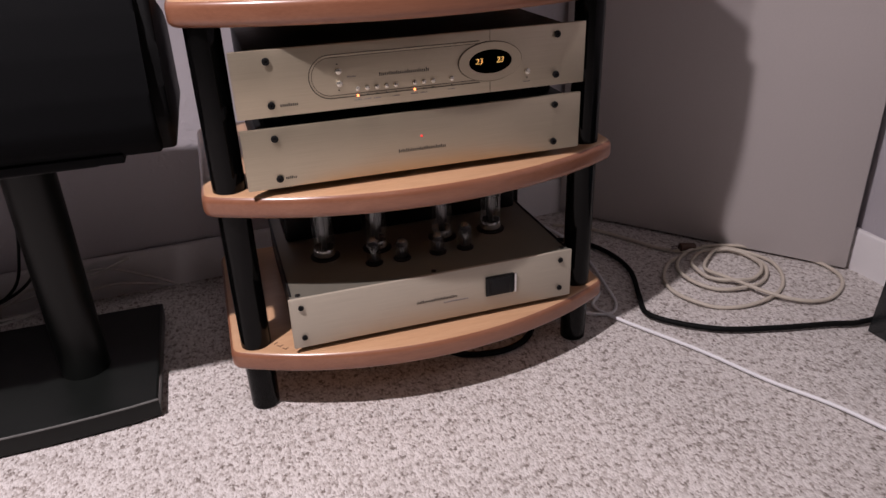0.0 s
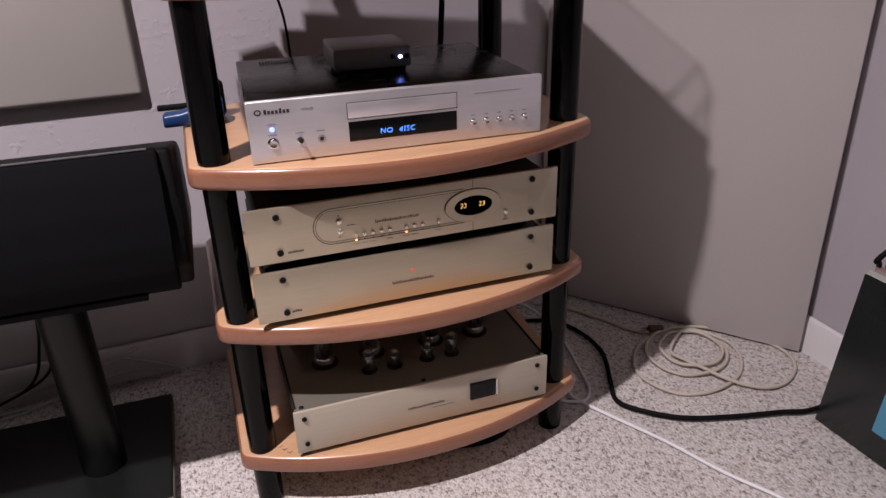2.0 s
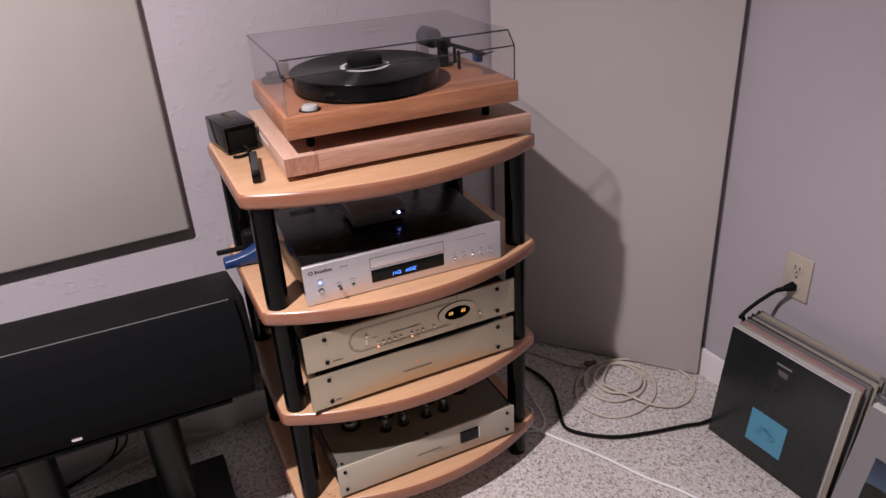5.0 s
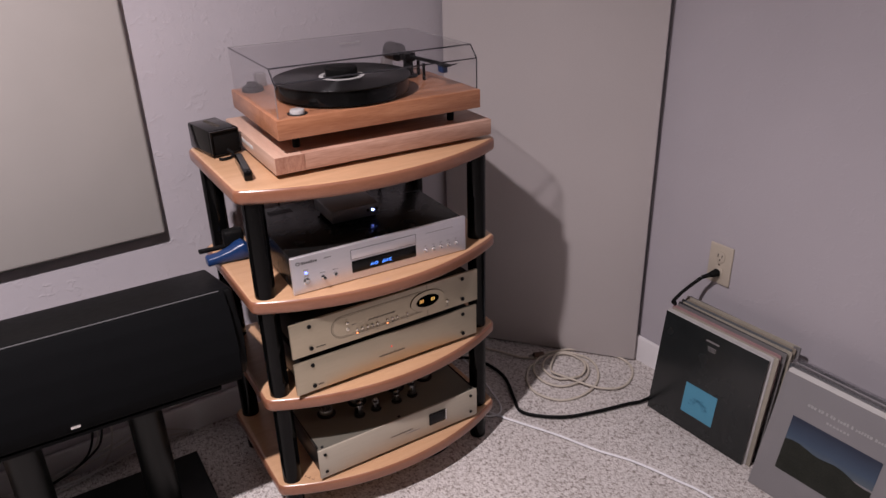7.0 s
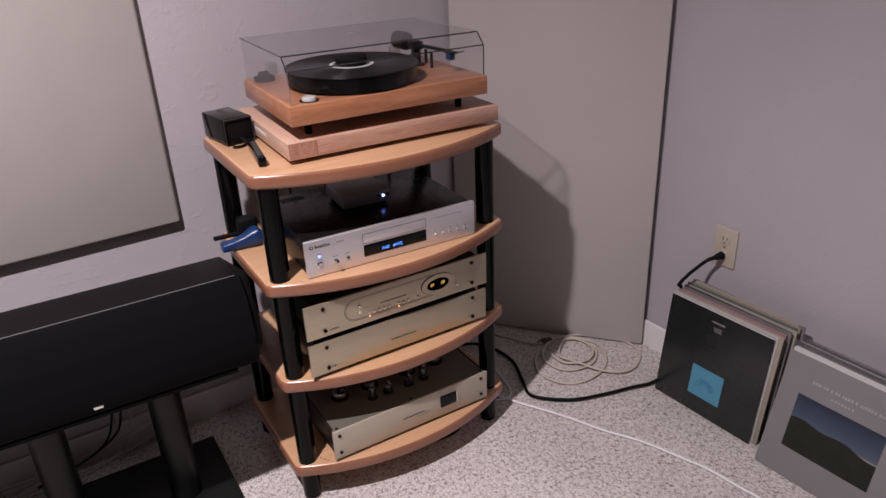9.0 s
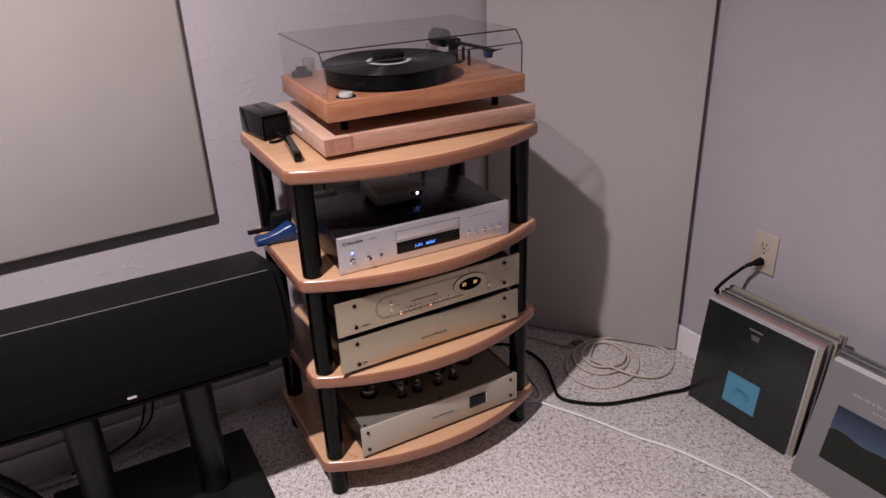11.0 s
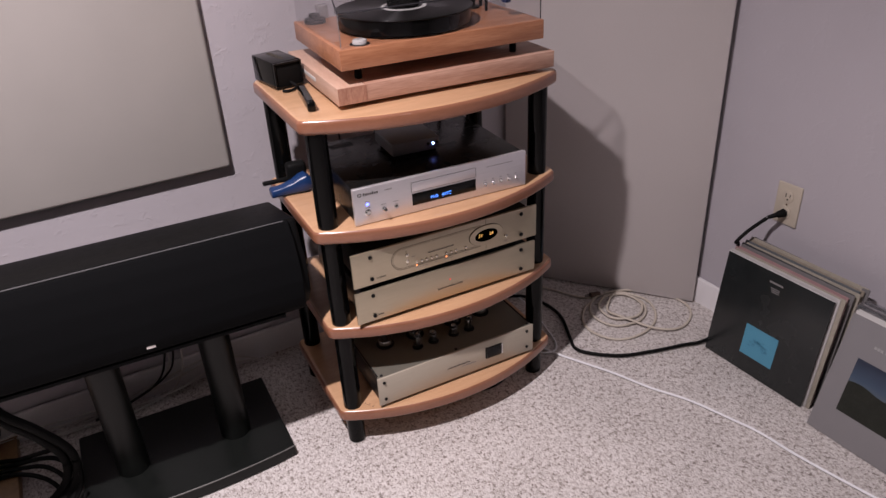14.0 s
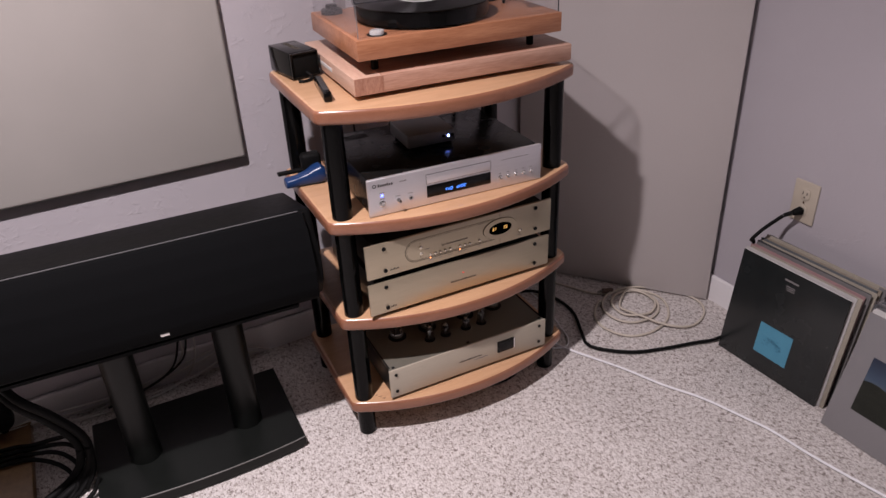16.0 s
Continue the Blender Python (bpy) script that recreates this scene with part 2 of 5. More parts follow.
M_ACRYL_EDGE = plain("acrylic_edge", (0.03, 0.03, 0.035), 0.1, vary=0.1, scale=60, bump=0.0)
M_ACRYL_PALE = plain("acrylic_pale_edge", (0.22, 0.21, 0.215), 0.15, vary=0.1, scale=60, bump=0.0)
M_GLASS = clear("tube_glass", (0.90, 0.90, 0.89), 0.85, 0.05, 0.09, 2.5)
M_GETTER = plain("silver_getter", (0.30, 0.29, 0.28), 0.22, metal=0.9, vary=0.2, scale=80, bump=0.0)
M_PLATE = plain("grey_tube_plate", (0.055, 0.055, 0.055), 0.45, metal=0.4, vary=0.2, scale=80, bump=0.0)
M_COVER = plain("satin_black_cover", (0.006, 0.006, 0.006), 0.26, vary=0.2, scale=30, bump=0.02, fine=900, spec=0.15)
M_SUPPLY = plain("glossy_black_case", (0.004, 0.004, 0.004), 0.11, vary=0.2, scale=20, bump=0.01, spec=0.24)
M_GOLDINK = plain("dull_gold_ink", (0.045, 0.036, 0.02), 0.4, vary=0.2, scale=60, bump=0.0)
M_GREYSTRIP = plain("matt_grey_plastic", (0.035, 0.035, 0.036), 0.5, vary=0.15, scale=60, bump=0.02)
M_PALE = plain("pale_silver_print", (0.36, 0.355, 0.355), 0.4, vary=0.1, scale=60, bump=0.0)


def vinyl(cx, cy):
    """Black record vinyl: the round grooves about the spindle stretch each highlight along the radius."""
    m, nt, b = mat_base("black_vinyl")
    tc = nt.nodes.new("ShaderNodeTexCoord")
    mp = nt.nodes.new("ShaderNodeMapping")
    mp.inputs["Location"].default_value = (-cx, -cy, 0)
    nt.links.new(tc.outputs["Object"], mp.inputs["Vector"])
    bands = nt.nodes.new("ShaderNodeTexWave")
    bands.wave_type, bands.rings_direction = "RINGS", "Z"
    bands.inputs["Scale"].default_value, bands.inputs["Distortion"].default_value = 9.0, 0.0
    nt.links.new(mp.outputs[0], bands.inputs["Vector"])
    r = ramp(nt, [(0.0, (0.003, 0.003, 0.003)), (1.0, (0.006, 0.006, 0.006))])
    nt.links.new(bands.outputs["Fac"], r.inputs[0]); nt.links.new(r.outputs[0], b.inputs["Base Color"])
    tan = nt.nodes.new("ShaderNodeTangent")
    tan.direction_type, tan.axis = "RADIAL", "Z"
    nt.links.new(tan.outputs[0], b.inputs["Tangent"])
    b.inputs["Anisotropic"].default_value = 0.97
    b.inputs["Anisotropic Rotation"].default_value = 0.25
    b.inputs["Roughness"].default_value = 0.34
    b.inputs["Specular IOR Level"].default_value = 0.3
    return m


M_VINYL = vinyl(0.214, 0.177)
M_WHITE = plain("white_paper", (0.547, 0.54, 0.524), 0.6, vary=0.05, scale=30, bump=0.02)
M_GRILLE = plain("black_grille_cloth", (0.0030, 0.0032, 0.0037), 0.8, vary=0.25, scale=60, bump=0.25, fine=1400, height=0.0005, spec=0.08)
M_CABINET = plain("charcoal_vinyl_cabinet", (0.0036, 0.0036, 0.0038), 0.5, vary=0.2, scale=60, bump=0.15, fine=700, spec=0.09)
M_STAND = plain("satin_black_stand", (0.0072, 0.0084, 0.0076), 0.36, vary=0.15, scale=30, bump=0.02, fine=800, spec=0.26)
M_BEIGECORD = plain("beige_cord", (0.54, 0.485, 0.41), 0.5, vary=0.08, scale=40, bump=0.05)
M_PALEWIRE = plain("pale_grey_wire", (0.68, 0.65, 0.62), 0.5, vary=0.06, scale=40, bump=0.02)
M_EDGE_GLINT = plain("pale_edge_glint", (0.13, 0.128, 0.122), 0.35, vary=0.25, scale=30, bump=0.02)
M_WHITECORD = plain("white_cord", (0.80, 0.80, 0.82), 0.45, vary=0.05, scale=40, bump=0.03)
M_BROWN = plain("brown_plug", (0.075, 0.035, 0.02), 0.4, vary=0.15, scale=80, bump=0.03)
M_IVORY = plain("ivory_plate", (0.53, 0.47, 0.385), 0.35, vary=0.04, scale=30, bump=0.01)
M_BLUEPL = plain("blue_plastic", (0.009, 0.036, 0.125), 0.33, vary=0.1, scale=30, bump=0.02)
M_SLEEVE_K = plain("black_record_sleeve", (0.0150, 0.0175, 0.0180), 0.26, vary=0.25, scale=9, bump=0.04)
M_SLEEVE_G = plain("grey_record_sleeve", (0.228, 0.22, 0.228), 0.32, vary=0.05, scale=9, bump=0.03)
M_STICKER = plain("light_blue_print", (0.0798, 0.281, 0.41), 0.5, vary=0.06, scale=30, bump=0.0)
M_STICKER_D = plain("dark_blue_print", (0.064, 0.235, 0.355), 0.5, vary=0.3, scale=120, bump=0.0)


def sky_print():
    """Printed evening sky: deep blue above, paler towards the horizon."""
    m, nt, b = mat_base("blue_picture_sky")
    v = coords(nt)
    n = node(nt, "ShaderNodeTexNoise", Scale=18.0, Detail=4.0)
    nt.links.new(v, n.inputs["Vector"])
    s = node(nt, "ShaderNodeSeparateXYZ")
    nt.links.new(v, s.inputs[0])
    g = node(nt, "ShaderNodeMapRange")
    g.inputs["From Min"].default_value, g.inputs["From Max"].default_value = 0.145, 0.225
    nt.links.new(s.outputs["Z"], g.inputs["Value"])
    mix = node(nt, "ShaderNodeMath"); mix.operation = "MULTIPLY_ADD"; mix.inputs[1].default_value = 0.22
    nt.links.new(n.outputs["Fac"], mix.inputs[0]); nt.links.new(g.outputs[0], mix.inputs[2])
    r = ramp(nt, [(0.10, (0.085, 0.108, 0.125)), (0.45, (0.042, 0.070, 0.115)), (1.0, (0.016, 0.025, 0.050))])
    nt.links.new(mix.outputs[0], r.inputs[0]); nt.links.new(r.outputs[0], b.inputs["Base Color"])
    b.inputs["Roughness"].default_value = 0.3
    return m


M_SKY = sky_print()
M_HILL = plain("olive_picture_hill", (0.036, 0.040, 0.031), 0.32, vary=0.4, scale=25, bump=0.0)
# unseen walls, coloured dark so less light bounces back into the shadows
M_DIM = wall_material("bounce_cutting_wall", (0.15, 0.137, 0.132), 0.2)
M_GREYBOX = plain("grey_anodised_box", (0.15, 0.15, 0.154), 0.38, metal=0.3, vary=0.1, scale=40, bump=0.03)
M_CREASE_GLINT = plain("grey_crease_glint", (0.096, 0.096, 0.099), 0.25, vary=0.1, scale=40, bump=0.0)
M_OAK = wood("oak_side", (0.17, 0.095, 0.04), (0.25, 0.15, 0.065), 0.4, (22, 22, 2))
SLEEVES = [plain("sleeve_edge_" + n, c, 0.5, vary=0.15, scale=60, bump=0.05) for n, c in (
    ("white", (0.456, 0.441, 0.433)), ("rose", (0.31, 0.19, 0.19)), ("grey", (0.152, 0.144, 0.144)), ("cream", (0.319, 0.289, 0.236)),
    ("dark", (0.038, 0.038, 0.0418)), ("sand", (0.251, 0.213, 0.167)), ("slate", (0.0988, 0.106, 0.114)))]
M_WRAP = clear("clear_sleeve_film", (0.92, 0.92, 0.93), 0.9, 0.09, 0.06, 3.0, 0.8)


# ---- building helpers ----
def thing(name, label, category, m=None, group="", kind=""):
    ob = new(name)
    ob.empty_display_size = 0.05
    if m is not None:
        ob.matrix_world = m
    return tagged(ob, label, category, group, kind)


def mesh_of(name, bm, material, smooth=40):
    me = bpy.data.meshes.new(name)
    bmesh.ops.recalc_face_normals(bm, faces=bm.faces[:])
    bm.to_mesh(me)
    bm.free()
    for mt in (material if isinstance(material, (list, tuple)) else [material]):
        me.materials.append(mt)
    me.polygons.foreach_set("use_smooth", [True] * len(me.polygons))
    me.set_sharp_from_angle(angle=radians(smooth))
    return me


def part(name, bm, material, parent, label="", smooth=40):
    """One mesh object under a thing or under a part, in its parent's own space."""
    ob = new(name, mesh_of(name, bm, material, smooth))
    ob.parent = parent
    if label:
        ob["label"] = label
    return ob


def solid(name, bm, material, label, category="", m=None, group="", kind=""):
    """A thing that is one mesh."""
    ob = new(name, mesh_of(name, bm, material))
    if m is not None:
        ob.matrix_world = m
    return tagged(ob, label, category, group, kind)


def box(x0, x1, y0, y1, z0, z1, bevel=0.0, seg=2, bm=None):
    bm = bm or bmesh.new()
    out = bmesh.ops.create_cube(bm, size=1, matrix=Matrix.LocRotScale(((x0 + x1) / 2, (y0 + y1) / 2, (z0 + z1) / 2), None, (x1 - x0, y1 - y0, z1 - z0)))
    if bevel:
        edges = list({e for v in out["verts"] for e in v.link_edges})
        bmesh.ops.bevel(bm, geom=edges, offset=bevel, segments=seg, profile=0.5, affect="EDGES")
    return bm


def lathe(profile, at=(0, 0, 0), axis="z", seg=32, bm=None):
    """A turned solid from (radius, height) pairs, closed at both ends."""
    bm = bm or bmesh.new()
    rings = []
    for r, h in profile:
        ring = []
        for i in range(seg):
            a = 2 * math.pi * i / seg
            p = (r * math.cos(a), r * math.sin(a), h)
            if axis == "y":
                p = (p[0], -p[2], p[1])
            elif axis == "x":
                p = (p[2], p[0], p[1])
            ring.append(bm.verts.new(Vector(at) + Vector(p)))
        rings.append(ring)
    for a, b in zip(rings, rings[1:]):
        for i in range(seg):
            bm.faces.new((a[i], a[(i + 1) % seg], b[(i + 1) % seg], b[i]))
    bm.faces.new(list(reversed(rings[0])))
    bm.faces.new(rings[-1])
    return bm


def rod(p, q, r, seg=20, r2=None, bm=None, chamfer=0.0):
    """A round bar from p to q."""
    bm = bm or bmesh.new()
    p, q = Vector(p), Vector(q)
    turn = (q - p).to_track_quat("Z", "Y").to_matrix()
    n = (q - p).length
    r2 = r if r2 is None else r2
    steps = [(r, 0), (r2, n)] if not chamfer else [(r - chamfer, 0), (r, chamfer), (r2, n - chamfer), (r2 - chamfer, n)]
    rings = [[bm.verts.new(p + turn @ Vector((rr * math.cos(2 * math.pi * i / seg), rr * math.sin(2 * math.pi * i / seg), h))) for i in range(seg)] for rr, h in steps]
    for a, b in zip(rings, rings[1:]):
        for i in range(seg):
            bm.faces.new((a[i], a[(i + 1) % seg], b[(i + 1) % seg], b[i]))
    bm.faces.new(list(reversed(rings[0]))); bm.faces.new(rings[-1])
    return bm


def spline(points, steps=10):
    pts = [Vector(p) for p in points]
    ext = [2 * pts[0] - pts[1]] + pts + [2 * pts[-1] - pts[-2]]
    out = []
    for a, b, c, d in zip(ext, ext[1:], ext[2:], ext[3:]):
        for k in range(steps):
            t = k / steps
            out.append(0.5 * (2 * b + (c - a) * t + (2 * a - 5 * b + 4 * c - d) * t * t + (3 * b - a - 3 * c + d) * t ** 3))
    return out + [pts[-1]]


def cable(points, r, seg=10, steps=10, bm=None):
    """A round cord laid along smooth points."""
    bm = bm or bmesh.new()
    line = spline(points, steps)
    rings, up = [], Vector((0, 0, 1))
    for i, p in enumerate(line):
        d = (line[min(i + 1, len(line) - 1)] - line[max(i - 1, 0)]).normalized()
        side = d.cross(up)
        side = side.normalized() if side.length > 1e-4 else Vector((1, 0, 0))
        top = side.cross(d)
        rings.append([bm.verts.new(p + r * (math.cos(2 * math.pi * k / seg) * side + math.sin(2 * math.pi * k / seg) * top)) for k in range(seg)])
    for a, b in zip(rings, rings[1:]):
        for k in range(seg):
            bm.faces.new((a[k], a[(k + 1) % seg], b[(k + 1) % seg], b[k]))
    bm.faces.new(rings[0]); bm.faces.new(list(reversed(rings[-1])))
    return bm


def prism(outline, z0, z1, bm=None, bevel=0.0, seg=2):
    """An upright solid over an outline of (x, y)."""
    bm = bm or bmesh.new()
    a = [bm.verts.new((x, y, z0)) for x, y in outline]
    b = [bm.verts.new((x, y, z1)) for x, y in outline]
    n = len(a)
    faces = [bm.faces.new((a[i], a[(i + 1) % n], b[(i + 1) % n], b[i])) for i in range(n)]
    faces += [bm.faces.new(list(reversed(a))), bm.faces.new(b)]
    if bevel:
        edges = list(faces[-1].edges) + list(faces[-2].edges)
        bmesh.ops.bevel(bm, geom=edges, offset=bevel, segments=seg, profile=0.5, affect="EDGES")
    return bm


def bars(x0, x1, y, z0, z1, n, seed, bm=None, gap=0.25, depth=0.0006):
    """A line of writing as plain upright bars on a front that faces -y."""
    bm = bm or bmesh.new()
    rnd = random.Random(seed)
    w = (x1 - x0) / n
    for i in range(n):
        h = z1 if rnd.random() < 0.25 else z0 + (z1 - z0) * 0.72
        box(x0 + i * w, x0 + (i + 1 - gap) * w, y - depth, y, z0, h, bm=bm)
    return bm


def text_mesh(words, size, shear=0.0, spread=1.0):
    cu = bpy.data.curves.new("words", "FONT")
    cu.body, cu.size, cu.shear, cu.extrude = words, size, shear, 0.0004
    cu.offset = -0.020 * size
    cu.space_character = spread
    cu.align_x, cu.align_y = "CENTER", "CENTER"
    tmp = new("words", cu)
    bpy.context.view_layer.update()
    me = bpy.data.meshes.new_from_object(tmp.evaluated_get(bpy.context.evaluated_depsgraph_get()))
    bpy.data.objects.remove(tmp)
    return me


def letters(name, words, size, at, material, parent, label="", shear=0.0, spread=1.0):
    """Words on a front that faces -y."""
    me = text_mesh(words, size, shear, spread)
    me.transform(Matrix.Translation(at) @ Matrix.Rotation(radians(90), 4, "X"))
    me.materials.clear(); me.materials.append(material)
    ob = new(name, me)
    ob.parent = parent
    if label:
        ob["label"] = label
    return ob


def ring_plate(outer, inner, y0, y1, bm=None):
    """A flat frame on a front that faces -y, between two outlines of (x, z) with as many points."""
    bm = bm or bmesh.new()
    rows = [[bm.verts.new((x, y, z)) for x, z in line] for line, y in ((outer, y1), (outer, y0), (inner, y0), (inner, y1))]
    n = len(outer)
    for a, b in zip(rows, rows[1:] + rows[:1]):
        for i in range(n):
            bm.faces.new((a[i], a[(i + 1) % n], b[(i + 1) % n], b[i]))
    return bm


def oval(cx, cz, rx, rz, n=48, power=2.0):
    out = []
    for i in range(n):
        a = 2 * math.pi * i / n
        c, s = math.cos(a), math.sin(a)
        out.append((cx + rx * math.copysign(abs(c) ** (2 / power), c), cz + rz * math.copysign(abs(s) ** (2 / power), s)))
    return out


# ---- the room ----
ROOM = pose(1.098, 0.5875, 0, 0, 0, 2.57)
W, D, H, T = 4.4, 4.6, CEIL, 0.12
solid("floor", box(-W - T, T, -D - T, T, -0.06, 0.0), M_CARPET, "speckled beige and brown berber carpet", "carpet", ROOM, kind="structure")
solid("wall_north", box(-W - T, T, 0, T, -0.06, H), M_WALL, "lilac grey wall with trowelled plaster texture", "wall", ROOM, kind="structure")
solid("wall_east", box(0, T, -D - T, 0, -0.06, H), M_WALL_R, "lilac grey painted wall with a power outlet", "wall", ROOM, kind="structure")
solid("wall_south", box(-W - T, T, -D - T, -D, -0.06, H), M_DIM, "unseen brown grey wall behind the camera, darkened to cut bounce", "wall", ROOM, kind="structure")
solid("wall_west", box(-W - T, -W, -D, 0, -0.06, H), M_DIM, "unseen brown grey wall beyond the speaker, darkened to cut bounce", "wall", ROOM, kind="structure")
solid("ceiling", box(-W - T, T, -D - T, T, H, H + 0.1), M_CEIL, "unseen ceiling above the listening corner, darkened to cut bounce", "ceiling", ROOM, kind="structure")


def baseboard(x0, x1, y0, y1, m):
    """A skirting with a rounded top edge; the long way runs along x or y."""
    bm = box(x0, x1, y0, y1, 0.0, 0.088)
    top = [e for e in bm.edges if all(v.co.z > 0.08 for v in e.verts)]
    bmesh.ops.bevel(bm, geom=top, offset=0.007, segments=3, profile=0.5, affect="EDGES")
    return solid("baseboard", bm, M_TRIM, "white painted wooden baseboard along the wall", "baseboard", m, kind="structure")


baseboard(-W, -0.004, -0.014, -0.001, ROOM)
baseboard(-0.013, -0.001, -D, -0.030, ROOM)

# slab standing across the corner
DA, DB = Vector((0.690, 0.546, 0)), Vector((1.092, 0.066, 0))
ang = math.atan2(DB.y - DA.y, DB.x - DA.x)
DOOR = Matrix.Translation(DA) @ Matrix.Rotation(ang, 4, "Z")
solid("corner_door", box(0, (DB - DA).length, 0.0, 0.026, 0.006, 2.03, 0.002), M_DOOR, "plain cream painted door slab standing across the corner", "door", DOOR)

# fabric panel on the wall
def wall_panel():
    m = ROOM @ pose(-1.2695, -0.001, 0.615)
    p = thing("acoustic_panel", "large beige fabric acoustic panel hung on the wall", "wall panel", m)
    bm = box(-1.0, 0, -0.0235, -0.004, 0.0, 1.25, 0.009, 4)
    part("fabric_face", bm, M_FABRIC, p)
    part("backing_frame", box(-0.990, -0.010, -0.006, 0.0, 0.010, 1.240, 0.001), M_FABRIC_EDGE, p, "dark grey backing frame")
    return p


wall_panel()

# ---- the rack ----
def shelf_outline(inset=0.0):
    """Bowed front, rounded front corners, straight sides and a straight back."""
    hw, yb, yc, yf, r = 0.311 - inset, 0.392 - inset, 0.038 + inset * 0.6, -0.044 + inset, 0.020 - inset * 0.4
    pts = []
    sag = yc - yf
    big = (hw * hw + sag * sag) / (2 * sag)
    cy = yf + big
    # the corner circle sits inside the side and the bow
    cx = hw - r
    cyr = cy - math.sqrt((big - r) ** 2 - cx ** 2)
    a0 = math.atan2(cyr - cy, cx)
    n = 18
    half = []
    for i in range(n + 1):
        a = -math.pi / 2 + (a0 + math.pi / 2) * i / n
        half.append((big * math.cos(a), cy + big * math.sin(a)))
    for i in range(1, 9):
        a = a0 + (0 - a0) * i / 8
        half.append((cx + r * math.cos(a), cyr + r * math.sin(a)))
    rb = 0.02
    for i in range(6):
        a = math.pi / 2 * i / 5
        half.append((hw - rb + rb * math.cos(a), yb - rb + rb * math.sin(a)))
    left = [(-x, y) for x, y in reversed(half[1:])]
    return half + left


def shelf_mesh(z_top, thick=0.033):
    """The board with a bullnose edge: the rounded band is darker and redder than the top."""
    bm = bmesh.new()
    r, rows, prof, steps = 0.010, [], [], 5
    for i in range(steps + 1):
        a = math.pi / 2 * i / steps
        prof.append((r * (1 - math.sin(a)), -thick + r * (1 - math.cos(a))))
    for i in range(steps + 1):
        a = math.pi / 2 * i / steps
        prof.append((r * (1 - math.cos(a)), -r * (1 - math.sin(a))))
    for inset, z in prof:
        rows.append([bm.verts.new((x, y, z)) for x, y in shelf_outline(inset)])
    n = len(rows[0])
    k = len(prof)
    for j, (a, b) in enumerate(zip(rows, rows[1:])):
        for i in range(n):
            f = bm.faces.new((a[i], a[(i + 1) % n], b[(i + 1) % n], b[i]))
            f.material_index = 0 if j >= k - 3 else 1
    bm.faces.new(list(reversed(rows[0])))
    bm.faces.new(rows[-1])
    return bm


TOPS = (0.112, 0.362, 0.612, 0.860)
CX = 0.205
POSTS = ((-0.2725, 0.052), (0.2655, 0.052), (-0.2755, 0.357), (0.2655, 0.357))


def rack():
    p = thing("audio_rack", "four-tier beech audio rack with gloss black posts", "rack")
    me = None
    for z in TOPS:
        if me is None:
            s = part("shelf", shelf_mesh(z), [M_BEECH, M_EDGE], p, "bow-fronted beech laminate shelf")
            me = s.data
        else:
            s = new("shelf", me)
            s.parent = p
            s["label"] = "bow-fronted beech laminate shelf"
        s.location = (CX, 0, z)
    for z0, z1 in zip(TOPS, TOPS[1:]):
        for x, y in POSTS:
            part("post", rod((CX + x, y, z0), (CX + x, y, z1 - 0.033), 0.0225, 28), M_POST, p)
    for x, y in POSTS:
        part("foot", rod((CX + x, y, 0.0), (CX + x, y, 0.080), 0.0215, 28, 0.0225, chamfer=0.003), M_POST, p)
    # a small scuff beside the front post of the lowest shelf
    x, y = -0.042, 0.036
    bm = bmesh.new()
    for k in range(5):
        rod((x + 0.0035 * k, y - 0.0050 * k, 0.1121), (x + 0.0035 * k + 0.005, y - 0.0050 * k + 0.004 * (-1) ** k, 0.1121), 0.0006, 6, bm=bm)
    part("scuff", bm, M_BROWN, p, "small brown scuff mark")
    return p


rack()


# ---- equipment on the rack ----
def screw(parent, x, y, z, r=0.0048):
    bm = lathe([(r * 0.75, 0.0), (r, 0.0006), (r, 0.0024), (r * 0.72, 0.0032), (r * 0.45, 0.0032), (r * 0.4, 0.0012)], (x, y, z), "y", 16)
    return part("screw", bm, M_BLACK, parent)


def foot(parent, x, y, z0, z1, r=0.016):
    return part("foot", lathe([(r * 0.9, z0), (r, z0 + 0.003), (r, z1)], (x, y, 0), "z", 20), M_RUBBER, parent)


